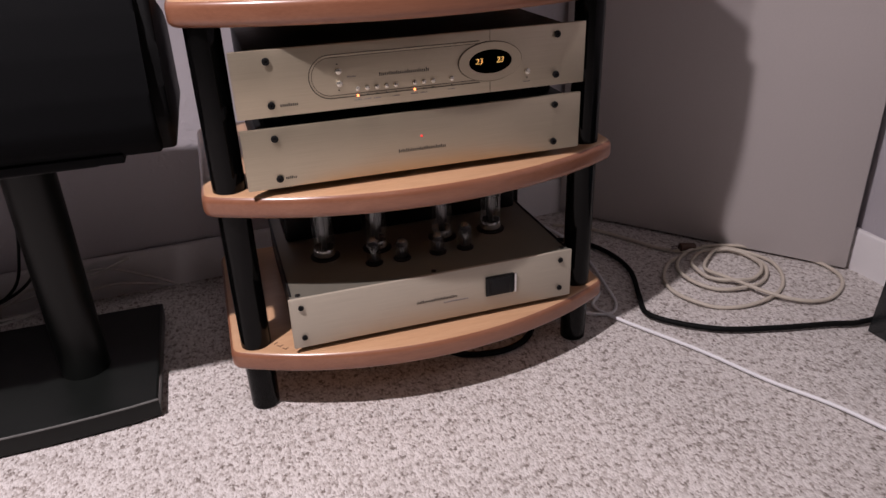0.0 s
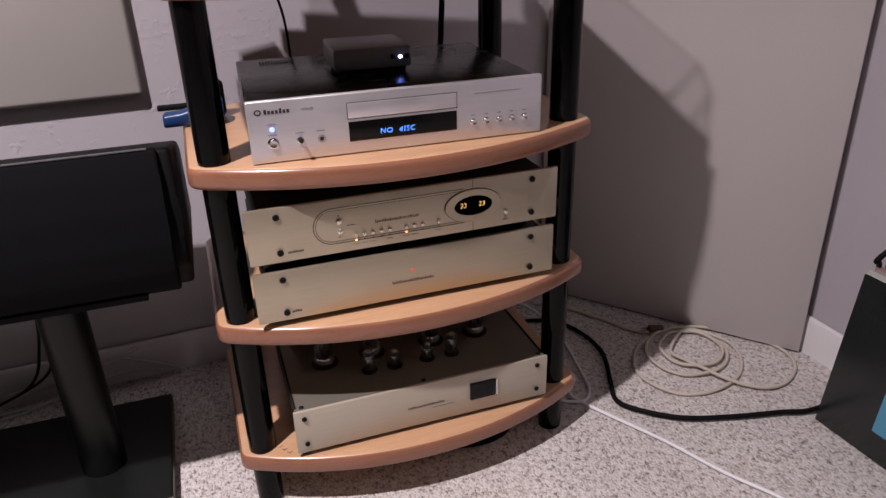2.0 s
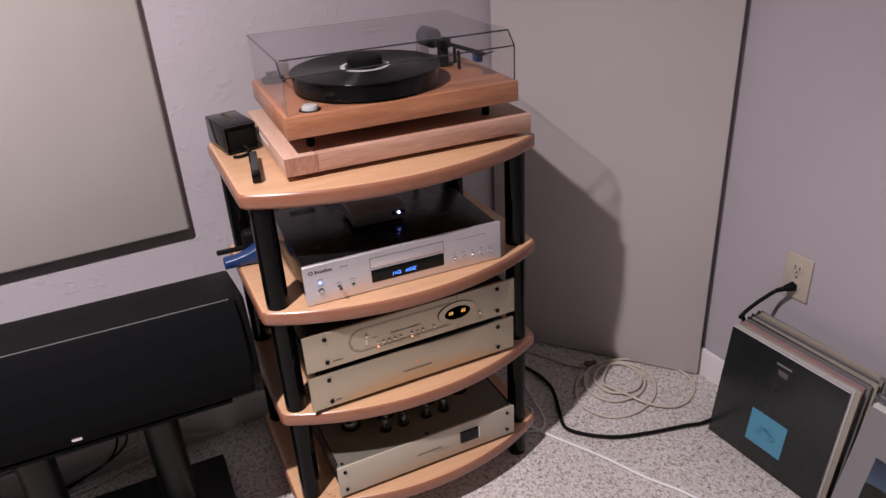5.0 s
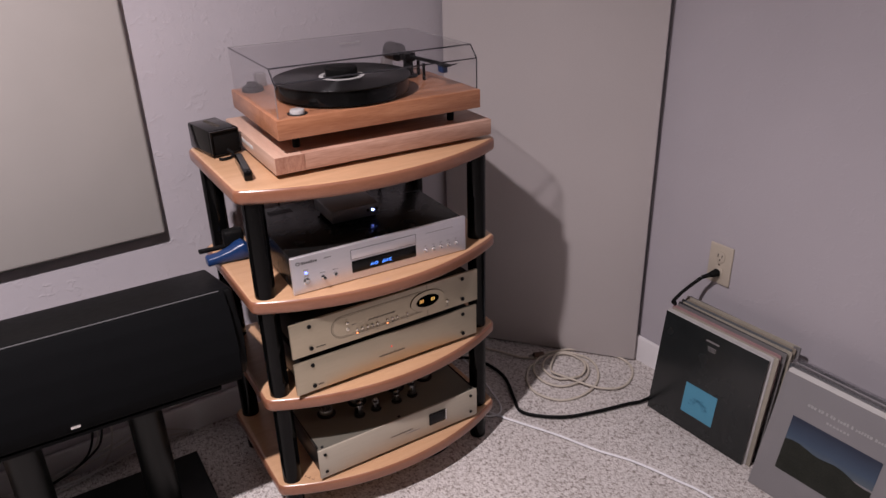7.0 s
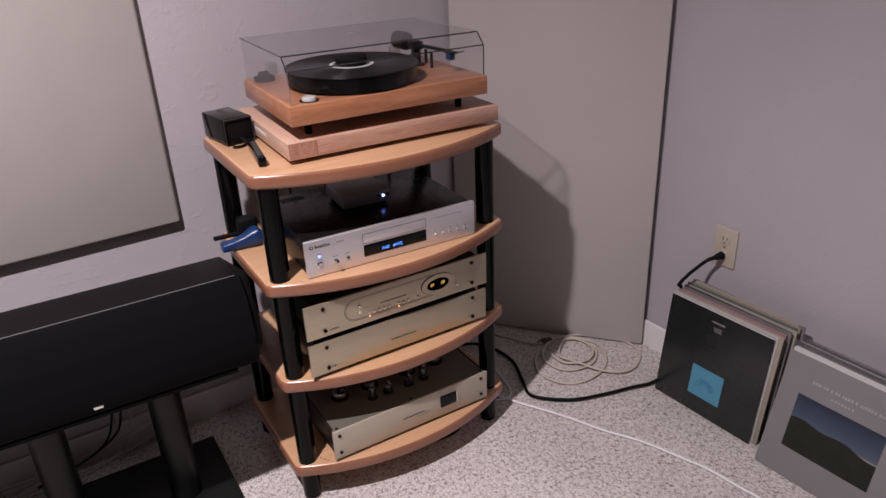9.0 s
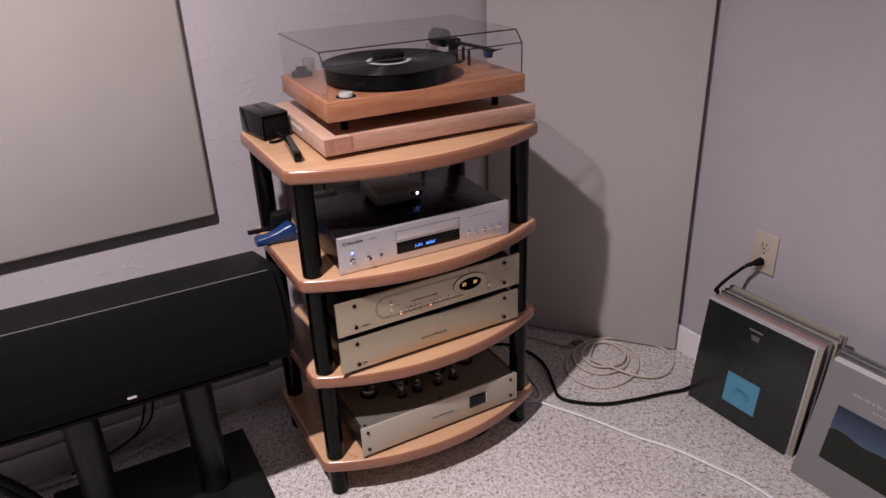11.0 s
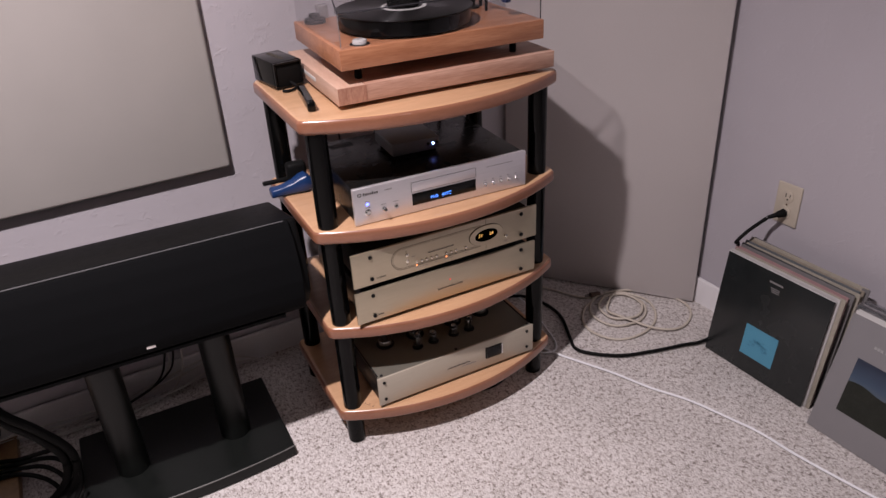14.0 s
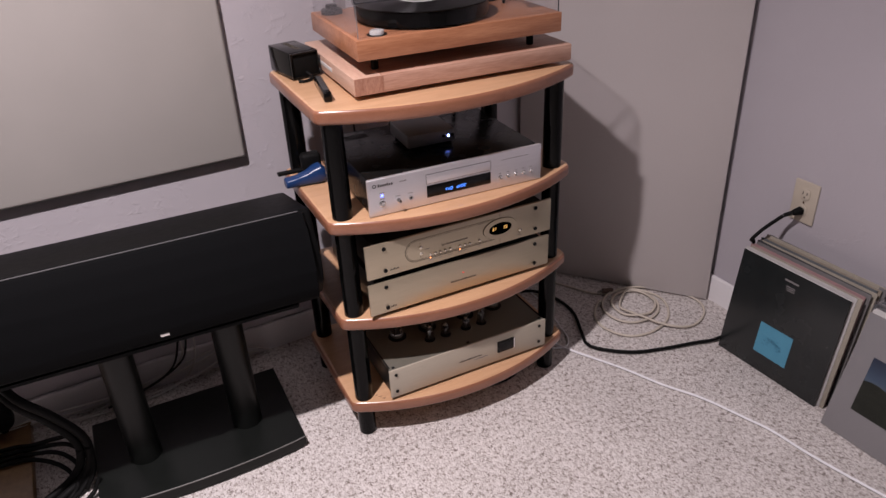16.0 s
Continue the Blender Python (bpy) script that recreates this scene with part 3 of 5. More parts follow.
def preamplifier():
    """Control preamplifier: champagne front with an engraved loop, an oval window and small buttons."""
    x0, x1, z0, z1 = -0.044, 0.437, 0.468, 0.5515
    p = thing("preamplifier", "champagne aluminium preamplifier with lit oval display", "amplifier")
    part("chassis", box(x0 + 0.020, x1 - 0.020, 0.006, 0.335, z0 + 0.004, z1 - 0.004, 0.002), M_BLACK, p, "black steel chassis")
    f = part("faceplate", box(x0, x1, 0.0, 0.0065, z0, z1, 0.0008), M_CHAMP, p, "brushed champagne faceplate")
    for x in (0.0, 0.393):
        for z in (0.483, 0.538):
            screw(p, x, 0.0, z)
    for x in (x0 + 0.05, x1 - 0.05):
        for y in (0.04, 0.29):
            foot(p, x, y, 0.4525, z0 + 0.005)
    # engraved loop: two fine lines round the controls, run into the oval window
    cz = 0.511
    for a, w, out, ink in ((0.0, 0.0014, 0.0003, M_LINE), (0.0018, 0.0026, 0.00015, M_GROOVE), (0.0034, 0.0008, 0.0003, M_LINE)):
        xl, xr, rz = 0.050 + a, 0.280, 0.0275 - a
        line = [(xl + rz - rz * math.cos(t), cz + rz * math.sin(t)) for t in (math.pi / 2 - math.pi * i / 24 for i in range(25))]
        path = [(xr, cz + rz)] + line + [(xr, cz - rz)]
        bm = bmesh.new()
        strip = []
        for k, (x, z) in enumerate(path):
            (xa, za), (xb, zb) = path[max(k - 1, 0)], path[min(k + 1, len(path) - 1)]
            d = Vector((xb - xa, zb - za)).normalized() * w / 2
            ends = ((x - d.y, z + d.x), (x + d.y, z - d.x))
            strip.append([bm.verts.new((u, -out, v)) for u, v in ends] + [bm.verts.new((u, 0.001, v)) for u, v in reversed(ends)])
        for a4, b4 in zip(strip, strip[1:]):
            for m in range(4):
                bm.faces.new((a4[m], a4[(m + 1) % 4], b4[(m + 1) % 4], b4[m]))
        bmesh.ops.recalc_face_normals(bm, faces=bm.faces[:])
        part("engraved_line", bm, ink, f, "grey engraved line")
    ox, oz = 0.2945, 0.5105
    part("bezel", ring_plate(oval(ox, oz, 0.0450, 0.0258), oval(ox, oz, 0.0310, 0.0160), -0.0030, 0.001), M_CHAMP, p, "raised oval champagne bezel")
    part("bezel_edge", ring_plate(oval(ox, oz, 0.0460, 0.0268), oval(ox, oz, 0.0449, 0.0257), -0.0012, 0.001), M_LINE, p)
    win = bmesh.new()
    win.faces.new([win.verts.new((x, -0.0016, z)) for x, z in oval(ox, oz, 0.0318, 0.0166)])
    bmesh.ops.solidify(win, geom=win.faces[:], thickness=0.001)
    w = part("display_window", win, M_GLOSSBLACK, p, "black oval display window")
    letters("digits", "23", 0.0108, (ox - 0.0165, -0.0026, oz + 0.001), M_AMBER, w, "lit amber digits 23", 0.15)
    letters("digits", "23", 0.0108, (ox + 0.0135, -0.0026, oz + 0.001), M_AMBER, w, "lit amber digits 23", 0.15)
    part("seam", box(ox - 0.0004, ox + 0.0004, -0.0003, 0.001, z0, oz - 0.027), M_LINE, f)
    part("seam", box(ox - 0.0004, ox + 0.0004, -0.0003, 0.001, oz + 0.027, z1), M_LINE, f)

    def button(x, z, r):
        part("button", lathe([(r * 0.9, -0.001), (r, 0.0015), (r * 0.85, 0.0032), (r * 0.4, 0.0040)], (x, 0, z), "y", 18), M_BUTTON, p)

    button(0.088, 0.5176, 0.0046); button(0.088, 0.5016, 0.0046)
    for z in (0.5262, 0.4930):
        part("arrow_mark", lathe([(0.0011, 0.0), (0.0011, 0.0004)], (0.0872, 0, z), "y", 8), M_INK, f)
    part("lettering", bars(0.099, 0.111, 0, 0.5085, 0.5100, 6, 4), M_GREYINK, f)
    xs = [0.111 + 0.01275 * i for i in range(5)] + [0.1875, 0.2003, 0.2130, 0.2390, 0.3490]
    for i, x in enumerate(xs):
        z = 0.4932 if i < 9 else 0.4920
        button(x, z, 0.0034 if i < 9 else 0.0046)
        lit = i in (0, 5)
        zl = z - 0.0092 if i < 8 else z - 0.0085
        part("indicator", lathe([(0.0012, -0.001), (0.0018 if lit else 0.0011, 0.0004), (0.0010, 0.0013)], (x, 0, zl), "y", 12), M_AMBERLED if lit else M_INK, p, "lit amber lamp" if lit else "dark unlit lamp")
        if i not in (3, 7):
            part("lettering", bars(x - 0.005, x + 0.005, 0, zl - 0.0062, zl - 0.0048, 4, i + 9), M_GREYINK, f)
    part("maker_mark", bars(0.141, 0.209, 0, 0.5062, 0.5110, 27, 3, gap=0.5), M_INK, f)
    part("model_mark", bars(0.011, 0.034, 0, 0.4800, 0.4842, 9, 6, gap=0.4), M_INK, f)


def phono_stage():
    x0, x1, z0, z1 = -0.044, 0.434, 0.3725, 0.4535
    p = thing("phono_stage", "plain champagne aluminium phono stage with black screws", "amplifier")
    part("chassis", box(x0 + 0.020, x1 - 0.020, 0.006, 0.325, z0 + 0.003, z1 - 0.002, 0.002), M_BLACK, p, "black steel chassis")
    f = part("faceplate", box(x0, x1, 0.0, 0.0065, z0, z1, 0.0008), M_CHAMP, p, "brushed champagne faceplate")
    for x in (-0.002, 0.393):
        for z in (0.3855, 0.440):
            screw(p, x, 0.0, z)
    for x in (x0 + 0.05, x1 - 0.05):
        for y in (0.04, 0.29):
            foot(p, x, y, 0.362, z0 + 0.004)
    part("indicator", lathe([(0.0016, -0.001), (0.0019, 0.0005), (0.0010, 0.0014)], (0.194, 0, 0.4190), "y", 12), M_RED, p, "small red lamp")
    part("maker_mark", bars(0.161, 0.229, 0, 0.3992, 0.4040, 27, 8, gap=0.5), M_INK, f)
    part("model_mark", bars(0.006, 0.021, 0, 0.3838, 0.3878, 6, 2, gap=0.4), M_INK, f)


def tube_amplifier():
    x0, x1, z0, z1 = -0.027, 0.420, 0.121, 0.2025
    y0 = -0.006
    p = thing("tube_amplifier", "champagne tube power amplifier with glass tubes", "amplifier", pose(0.012, 0.004, 0))
    part("chassis", box(x0 + 0.006, x1 - 0.006, y0 + 0.005, 0.345, z0 + 0.003, z1 - 0.004, 0.002), M_BLACK, p, "black steel chassis")
    part("top_plate", box(x0 + 0.003, x1 - 0.003, y0 + 0.005, 0.345, z1 - 0.0035, z1 - 0.0006, 0.0006), M_CHAMP_TOP, p, "champagne top plate with the shelf's shade in its colour")
    for x in (x0 + 0.003, x1 - 0.0065):
        part("side_lip", box(x, x + 0.0035, y0 + 0.012, 0.345, z1 - 0.002, z1 + 0.0008, 0.0005), M_BLACK, p, "thin black lip along the side")
    f = part("faceplate", box(x0, x1, y0, y0 + 0.005, z0, z1, 0.0008), M_CHAMP_SATIN, p, "satin champagne faceplate")
    for x in (-0.0105, 0.400):
        for z in (0.138, 0.188):
            screw(p, x, y0, z, 0.0042)
    for x in (-0.012, 0.194, 0.408):
        part("top_screw", lathe([(0.004, 0), (0.004, 0.0014), (0.0028, 0.0022)], (x, 0.006, z1 - 0.0008), "z", 14), M_BLACK, p)
    for x in (x0 + 0.05, x1 - 0.05):
        for y in (0.04, 0.29):
            foot(p, x, y, 0.112, z0 + 0.004)
    part("maker_mark", bars(0.162, 0.227, y0, 0.1567, 0.1615, 27, 12, gap=0.5), M_INK, f)
    part("lettering", bars(0.204, 0.245, y0, 0.1500, 0.1525, 14, 13), M_GREYINK, f)
    part("rocker_switch", box(0.273, 0.320, y0 - 0.004, y0 + 0.001, 0.1480, 0.1815, 0.0015), M_GLOSSBLACK, p, "black power rocker")
    part("switch_rocker", box(0.279, 0.312, y0 - 0.007, y0 - 0.002, 0.152, 0.1775, 0.002), M_BLACK, p)
    part("switch_trim", box(0.3205, 0.3240, y0 - 0.004, y0 + 0.001, 0.1480, 0.1815, 0.0006), M_CHROME, p, "bright metal switch trim")
    zt = z1 - 0.0006
    for x in (0.048, 0.133, 0.244, 0.330):
        t = part("power_tube", lathe([(0.0170, zt + 0.016), (0.0174, zt + 0.024), (0.0174, zt + 0.082), (0.0150, zt + 0.092), (0.008, zt + 0.098), (0.004, zt + 0.100)], (x, 0.118, 0), "z", 28), M_GLASS, p, "clear glass power tube")
        part("socket_ring", lathe([(0.0235, zt), (0.0235, zt + 0.0012), (0.019, zt + 0.0020), (0.019, zt + 0.0005)], (x, 0.118, 0), "z", 28), M_BLACK, t)
        part("tube_base", lathe([(0.0172, zt + 0.001), (0.0178, zt + 0.004), (0.0178, zt + 0.014), (0.0168, zt + 0.017)], (x, 0.118, 0), "z", 28), M_CHROME, t, "bright metal tube base")
        bm = rod((x, 0.118, zt + 0.018), (x, 0.118, zt + 0.075), 0.0042, 12)
        box(x - 0.0085, x + 0.0085, 0.1165, 0.1195, zt + 0.026, zt + 0.072, bm=bm)
        part("plate_structure", bm, M_PLATE, t, "dark grey inner plates")
        part("getter", lathe([(0.0130, zt + 0.0860), (0.0120, zt + 0.0900), (0.006, zt + 0.0955)], (x, 0.118, 0), "z", 20), M_GETTER, t, "silvery getter flash")
    for x in (0.116, 0.161, 0.220, 0.266):
        h = 0.046 if x in (0.116, 0.266) else 0.036
        t = part("signal_tube", lathe([(0.0100, zt + 0.004), (0.0105, zt + 0.010), (0.0105, zt + h - 0.010), (0.006, zt + h - 0.003), (0.002, zt + h)], (x, 0.066, 0), "z", 22), M_GLASS, p, "small clear glass tube")
        part("socket_ring", lathe([(0.0140, zt), (0.0140, zt + 0.0016), (0.0112, zt + 0.0030), (0.0112, zt + 0.0010)], (x, 0.066, 0), "z", 22), M_BLACK, t)
        bm = rod((x, 0.066, zt + 0.006), (x, 0.066, zt + h - 0.014), 0.0036, 10)
        lathe([(0.0078, zt + 0.005), (0.0078, zt + 0.0062)], (x, 0.066, 0), "z", 14, bm=bm)
        lathe([(0.0078, zt + h - 0.015), (0.0078, zt + h - 0.0138)], (x, 0.066, 0), "z", 14, bm=bm)
        part("plate_structure", bm, M_PLATE, t)
        part("getter", lathe([(0.0060, zt + h - 0.0075), (0.005, zt + h - 0.005), (0.002, zt + h - 0.003)], (x, 0.066, 0), "z", 16), M_GETTER, t)
    for a, b in ((-0.005, 0.125), (0.140, 0.262), (0.277, 0.405)):
        part("transformer_cover", box(a, b, 0.190, 0.335, zt - 0.001, zt + 0.105, 0.006, 3), M_BLACK, p, "black transformer cover")


def disc_player():
    x0, x1, z0, z1 = -0.018, 0.405, 0.6175, 0.7030
    y0 = 0.004
    p = thing("disc_player", "silver-fronted disc player with blue display, black lid", "disc player", pose(-0.019, 0.012, 0, 0, 0, -1.9) @ pose(0.018, -0.004, -0.0042))
    part("chassis", box(x0 + 0.004, x1 - 0.004, y0 + 0.008, 0.315, z0 + 0.004, z1 - 0.003, 0.002), M_COVER, p, "satin black steel cover")
    f = part("faceplate", box(x0, x1, y0, y0 + 0.009, z0, z1, 0.0022, 3), M_SILVER, p, "brushed silver faceplate")
    for x in (x0 + 0.04, x1 - 0.04):
        for y in (0.05, 0.27):
            foot(p, x, y, 0.6165, z0 + 0.006)
    tx0, tx1 = 0.1163, 0.273
    part("tray", box(tx0, tx1, y0 - 0.0012, y0 + 0.002, 0.6675, 0.6885, 0.0006), M_SILVER, p, "closed silver disc tray")
    part("tray_gap", ring_plate([(tx0 - 0.001, 0.6665), (tx1 + 0.001, 0.6665), (tx1 + 0.001, 0.6895), (tx0 - 0.001, 0.6895)], [(tx0, 0.6675), (tx1, 0.6675), (tx1, 0.6885), (tx0, 0.6885)], y0 - 0.0004, y0 + 0.001), M_INK, p)
    w = part("display_window", box(tx0, tx1, y0 - 0.001, y0 + 0.001, 0.6350, 0.6628, 0.0004), M_GLOSSBLACK, p, "black display window")
    letters("display_text", "NO  dISC", 0.0105, (0.1850, y0 - 0.0018, 0.6455), M_BLUE, w, "lit blue words NO DISC", 0.12, 1.22)
    part("power_lamp", lathe([(0.0030, -0.001), (0.0034, 0.0006), (0.0022, 0.0020)], (0.0130, y0, 0.6635), "y", 16), M_BLUELED, p, "lit blue lamp")

    def knob(x, z, r, name="button"):
        part(name, lathe([(r * 1.25, -0.001), (r * 1.25, 0.0008), (r, 0.0012), (r, 0.0036), (r * 0.8, 0.0046), (r * 0.3, 0.0042)], (x, y0, z), "y", 20), M_CHROME, p)

    knob(0.0125, 0.6445, 0.0062, "power_button")
    part("toggle_switch", rod((0.0490, y0, 0.6450), (0.0490, y0 - 0.013, 0.6475), 0.0022, 12, 0.0034), M_CHROME, p, "small chrome toggle")
    part("switch_collar", lathe([(0.0050, -0.001), (0.0050, 0.0022), (0.0030, 0.0030)], (0.0490, y0, 0.6450), "y", 18), M_CHROME, p)
    part("headphone_jack", ring_plate(oval(0.0780, 0.6445, 0.0054, 0.0054, 24), oval(0.0780, 0.6445, 0.0030, 0.0030, 24), y0 - 0.002, y0 + 0.001), M_CHROME, p)
    part("jack_hole", lathe([(0.0030, 0.0), (0.0030, 0.0006)], (0.0780, y0, 0.6445), "y", 16), M_INK, p)
    for i in range(5):
        x = 0.298 + 0.0200 * i
        knob(x, 0.6435, 0.0040)
        part("lettering", bars(x - 0.003, x + 0.003, y0, 0.6530, 0.6545, 2, i + 40), M_GREYINK, f)
    part("maker_mark", bars(0.005, 0.040, y0, 0.6848, 0.6912, 7, 21, gap=0.32), M_INK, f)
    part("maker_sign", ring_plate(oval(-0.0030, 0.6880, 0.0048, 0.0040, 20), oval(-0.0030, 0.6880, 0.0030, 0.0024, 20), y0 - 0.0005, y0 + 0.0004), M_INK, f)
    part("model_mark", bars(0.054, 0.071, y0, 0.6865, 0.6892, 6, 22), M_GREYINK, f)
    for xx, z, n in ((0.0130, 0.6708, 4), (0.0130, 0.6562, 4), (0.0490, 0.6560, 6), (0.0780, 0.6560, 4)):
        part("lettering", bars(xx - 0.006, xx + 0.006, y0, z - 0.001, z + 0.001, n, n + 50), M_GREYINK, f)
    part("lettering", bars(0.300, 0.370, y0, 0.6842, 0.6858, 22, 60), M_GREYINK, f)
    for i in range(12):
        part("vent_slot", box(0.022 + i * 0.0048, 0.0246 + i * 0.0048, 0.262, 0.288, z1 - 0.0031, z1 - 0.0024), M_RUBBER, p)


def converter():
    """Small box with a bright lamp that stands on the disc player."""
    p = thing("signal_converter", "small grey metal converter box with bright lamp", "audio box", pose(0.190, 0.170, 0.6958, 0, 0, -3))
    part("base", box(-0.055, 0.046, -0.050, 0.058, 0.0, 0.011, 0.002), M_RUBBER, p, "black recessed base")
    part("cover", box(-0.064, 0.053, -0.057, 0.062, 0.0095, 0.0395, 0.003, 3), M_GREYBOX, p, "dark grey metal cover")
    part("lamp", lathe([(0.0020, -0.001), (0.0024, 0.0008), (0.0016, 0.0018)], (0.036, -0.057, 0.0245), "y", 18), M_BLUELAMP, p, "lit white-blue lamp")
    for x in (0.024, 0.046):
        part("button", lathe([(0.0036, -0.001), (0.0036, 0.0016), (0.0022, 0.0024)], (x, -0.057, 0.0255), "y", 16), M_GLOSSBLACK, p)
    part("plug", rod((-0.01, 0.060, 0.026), (-0.01, 0.085, 0.028), 0.006, 14), M_RUBBER, p)


preamplifier(); phono_stage(); tube_amplifier(); disc_player(); converter()


# ---- top of the rack: slab, turntable, supply ----
def isolation_slab():
    x0, x1, y0, y1, z0, z1 = 0.0, 0.511, 0.0, 0.366, 0.870, 0.906
    m = pose(-0.014, 0.044, 0, 0, 0, -1.8)
    p = thing("isolation_slab", "thick maple block slab under the turntable", "wooden slab", m)
    part("block", box(x0 + 0.0605, x1, y0, y1, z0, z1, 0.0015), M_MAPLE, p)
    # paler maple: the light falling left of the turntable is in its colour
    part("block", box(x0, x0 + 0.060, y0, y1, z0, z1, 0.0015), M_MAPLE_LIT, p)
    part("end_patch", box(x0 + 0.001, x0 + 0.062, y0 - 0.0010, y0 + 0.001, z0 + 0.001, z1 - 0.001), M_ENDGRAIN, p, "darker end grain at the corner")
    part("finger_slot", box(x0 - 0.0008, x0 + 0.002, 0.150, 0.270, 0.884, 0.893, 0.0006), M_WHITE, p, "pale finger slot")
    for x in (x0 + 0.05, x1 - 0.05):
        for y in (y0 + 0.05, y1 - 0.05):
            foot(p, x, y, 0.860, z0 + 0.002, 0.012)


def turntable():
    x0, x1, y0, y1, z0, z1 = 0.014, 0.481, 0.030, 0.364, 0.9375, 0.9785
    m = pose(0.0, 0.045, 0, 0, 0, -2.2) @ pose(-0.014, -0.030, 0)
    p = thing("turntable", "cherry wood turntable under a clear closed dust cover", "turntable", m)
    part("plinth", box(x0, x1, y0, y1, z0, z1, 0.0018), M_TTWOOD, p, "cherry veneered plinth")
    for x in (x0 + 0.05, x1 - 0.05):
        for y in (y0 + 0.05, y1 - 0.05):
            foot(p, x, y, 0.906, z0 + 0.002, 0.008)
    c = (0.214, 0.177, 0)
    pl = part("platter", lathe([(0.142, z1 + 0.004), (0.147, z1 + 0.006), (0.147, z1 + 0.034), (0.145, z1 + 0.036)], c, "z", 72), M_GLOSSBLACK, p, "gloss black platter")
    zr = z1 + 0.036
    prof = [(0.150, zr), (0.1512, zr + 0.0012), (0.150, zr + 0.0024), (0.144, zr + 0.0022), (0.053, zr + 0.0022)]
    part("record", lathe(prof, c, "z", 72), M_VINYL, pl, "black vinyl record")
    part("record_label", lathe([(0.0500, zr + 0.0018), (0.0500, zr + 0.0032), (0.0400, zr + 0.0032)], c, "z", 48), M_WHITE, pl, "white ring of the record label")
    part("record_label_centre", lathe([(0.0410, zr + 0.0018), (0.0410, zr + 0.0040), (0.0100, zr + 0.0040)], c, "z", 48), M_VINYL, pl, "black label centre")
    part("record_clamp", lathe([(0.034, zr + 0.004), (0.0355, zr + 0.006), (0.0355, zr + 0.020), (0.032, zr + 0.023), (0.010, zr + 0.024)], c, "z", 40), M_RUBBER, pl, "black record clamp")
    # drive pulley and belt
    part("motor_pulley", lathe([(0.024, z1), (0.024, z1 + 0.010), (0.013, z1 + 0.012), (0.013, z1 + 0.020), (0.004, z1 + 0.021)], (0.052, 0.318, 0), "z", 28), M_BLACK, p, "black motor pulley")
    k = part("speed_knob", lathe([(0.0150, z1), (0.0150, z1 + 0.007), (0.0135, z1 + 0.009), (0.006, z1 + 0.0095)], (0.068, 0.062, 0), "z", 32), M_WHITE, p, "pale round speed knob")
    part("knob_ring", lathe([(0.0205, z1 - 0.001), (0.0205, z1 + 0.0012), (0.0160, z1 + 0.0016)], (0.068, 0.062, 0), "z", 32), M_BLACK, k)
    # tonearm
    px, py = 0.412, 0.245
    arm = part("tonearm", rod((px - 0.006, py + 0.03, z1 + 0.050), (px + 0.018, py - 0.142, z1 + 0.049), 0.0042, 16), M_BLACK, p, "black tonearm on its rest")
    part("arm_base", lathe([(0.022, z1), (0.022, z1 + 0.004), (0.012, z1 + 0.006), (0.012, z1 + 0.036), (0.010, z1 + 0.040)], (px, py, 0), "z", 32), M_BLACK, arm)
    part("pivot_housing", box(px - 0.014, px + 0.014, py - 0.016, py + 0.016, z1 + 0.038, z1 + 0.058, 0.003), M_BLACK, arm)
    part("counterweight", rod((px - 0.008, py + 0.026, z1 + 0.054), (px - 0.018, py + 0.066, z1 + 0.056), 0.0215, 28, chamfer=0.002), M_BLACK, arm, "round black counterweight")
    part("headshell", box(px + 0.008, px + 0.026, py - 0.162, py - 0.126, z1 + 0.046, z1 + 0.051, 0.001), M_BLACK, arm)
    part("cartridge", box(px + 0.010, px + 0.024, py - 0.150, py - 0.128, z1 + 0.031, z1 + 0.046, 0.002), M_BLUEPL, arm, "blue phono cartridge")
    part("finger_lift", rod((px + 0.026, py - 0.152, z1 + 0.047), (px + 0.044, py - 0.158, z1 + 0.050), 0.0014, 8), M_BLACK, arm)
    part("arm_rest", rod((px + 0.013, py - 0.055, z1), (px + 0.013, py - 0.055, z1 + 0.038), 0.0036, 12), M_BLACK, p)
    part("arm_lifter", rod((px + 0.03, py + 0.005, z1), (px + 0.03, py + 0.005, z1 + 0.034), 0.004, 12), M_BLACK, p)
    # dust cover: thin sheets with a chamfered front edge, dark glued edges
    a0, a1, b0, b1, t = x0 + 0.006, x1 - 0.006, y0 + 0.006, y1 - 0.004, 0.003
    zc0, zc1, ch = z1 + 0.002, 1.0725, 0.026
    lid = part("dust_cover", box(a0, a1, b0 + ch, b1, zc1 - t, zc1), M_ACRYL, p, "clear acrylic dust cover")
    bm = bmesh.new()
    q = [(b0, zc1 - ch), (b0 + ch, zc1), (b0 + ch, zc1 - t), (b0 + t, zc1 - ch)]
    l = [bm.verts.new((a0, y, z)) for y, z in q]; r = [bm.verts.new((a1, y, z)) for y, z in q]
    for i in range(4):
        bm.faces.new((l[i], l[(i + 1) % 4], r[(i + 1) % 4], r[i]))
    bm.faces.new(l); bm.faces.new(r)
    part("cover_chamfer", bm, M_ACRYL, lid)
    part("cover_front", box(a0, a1, b0, b0 + t, zc0, zc1 - ch), M_ACRYL, lid)
    part("cover_back", box(a0, a1, b1 - t, b1, zc0, zc1 - t), M_ACRYL, lid)
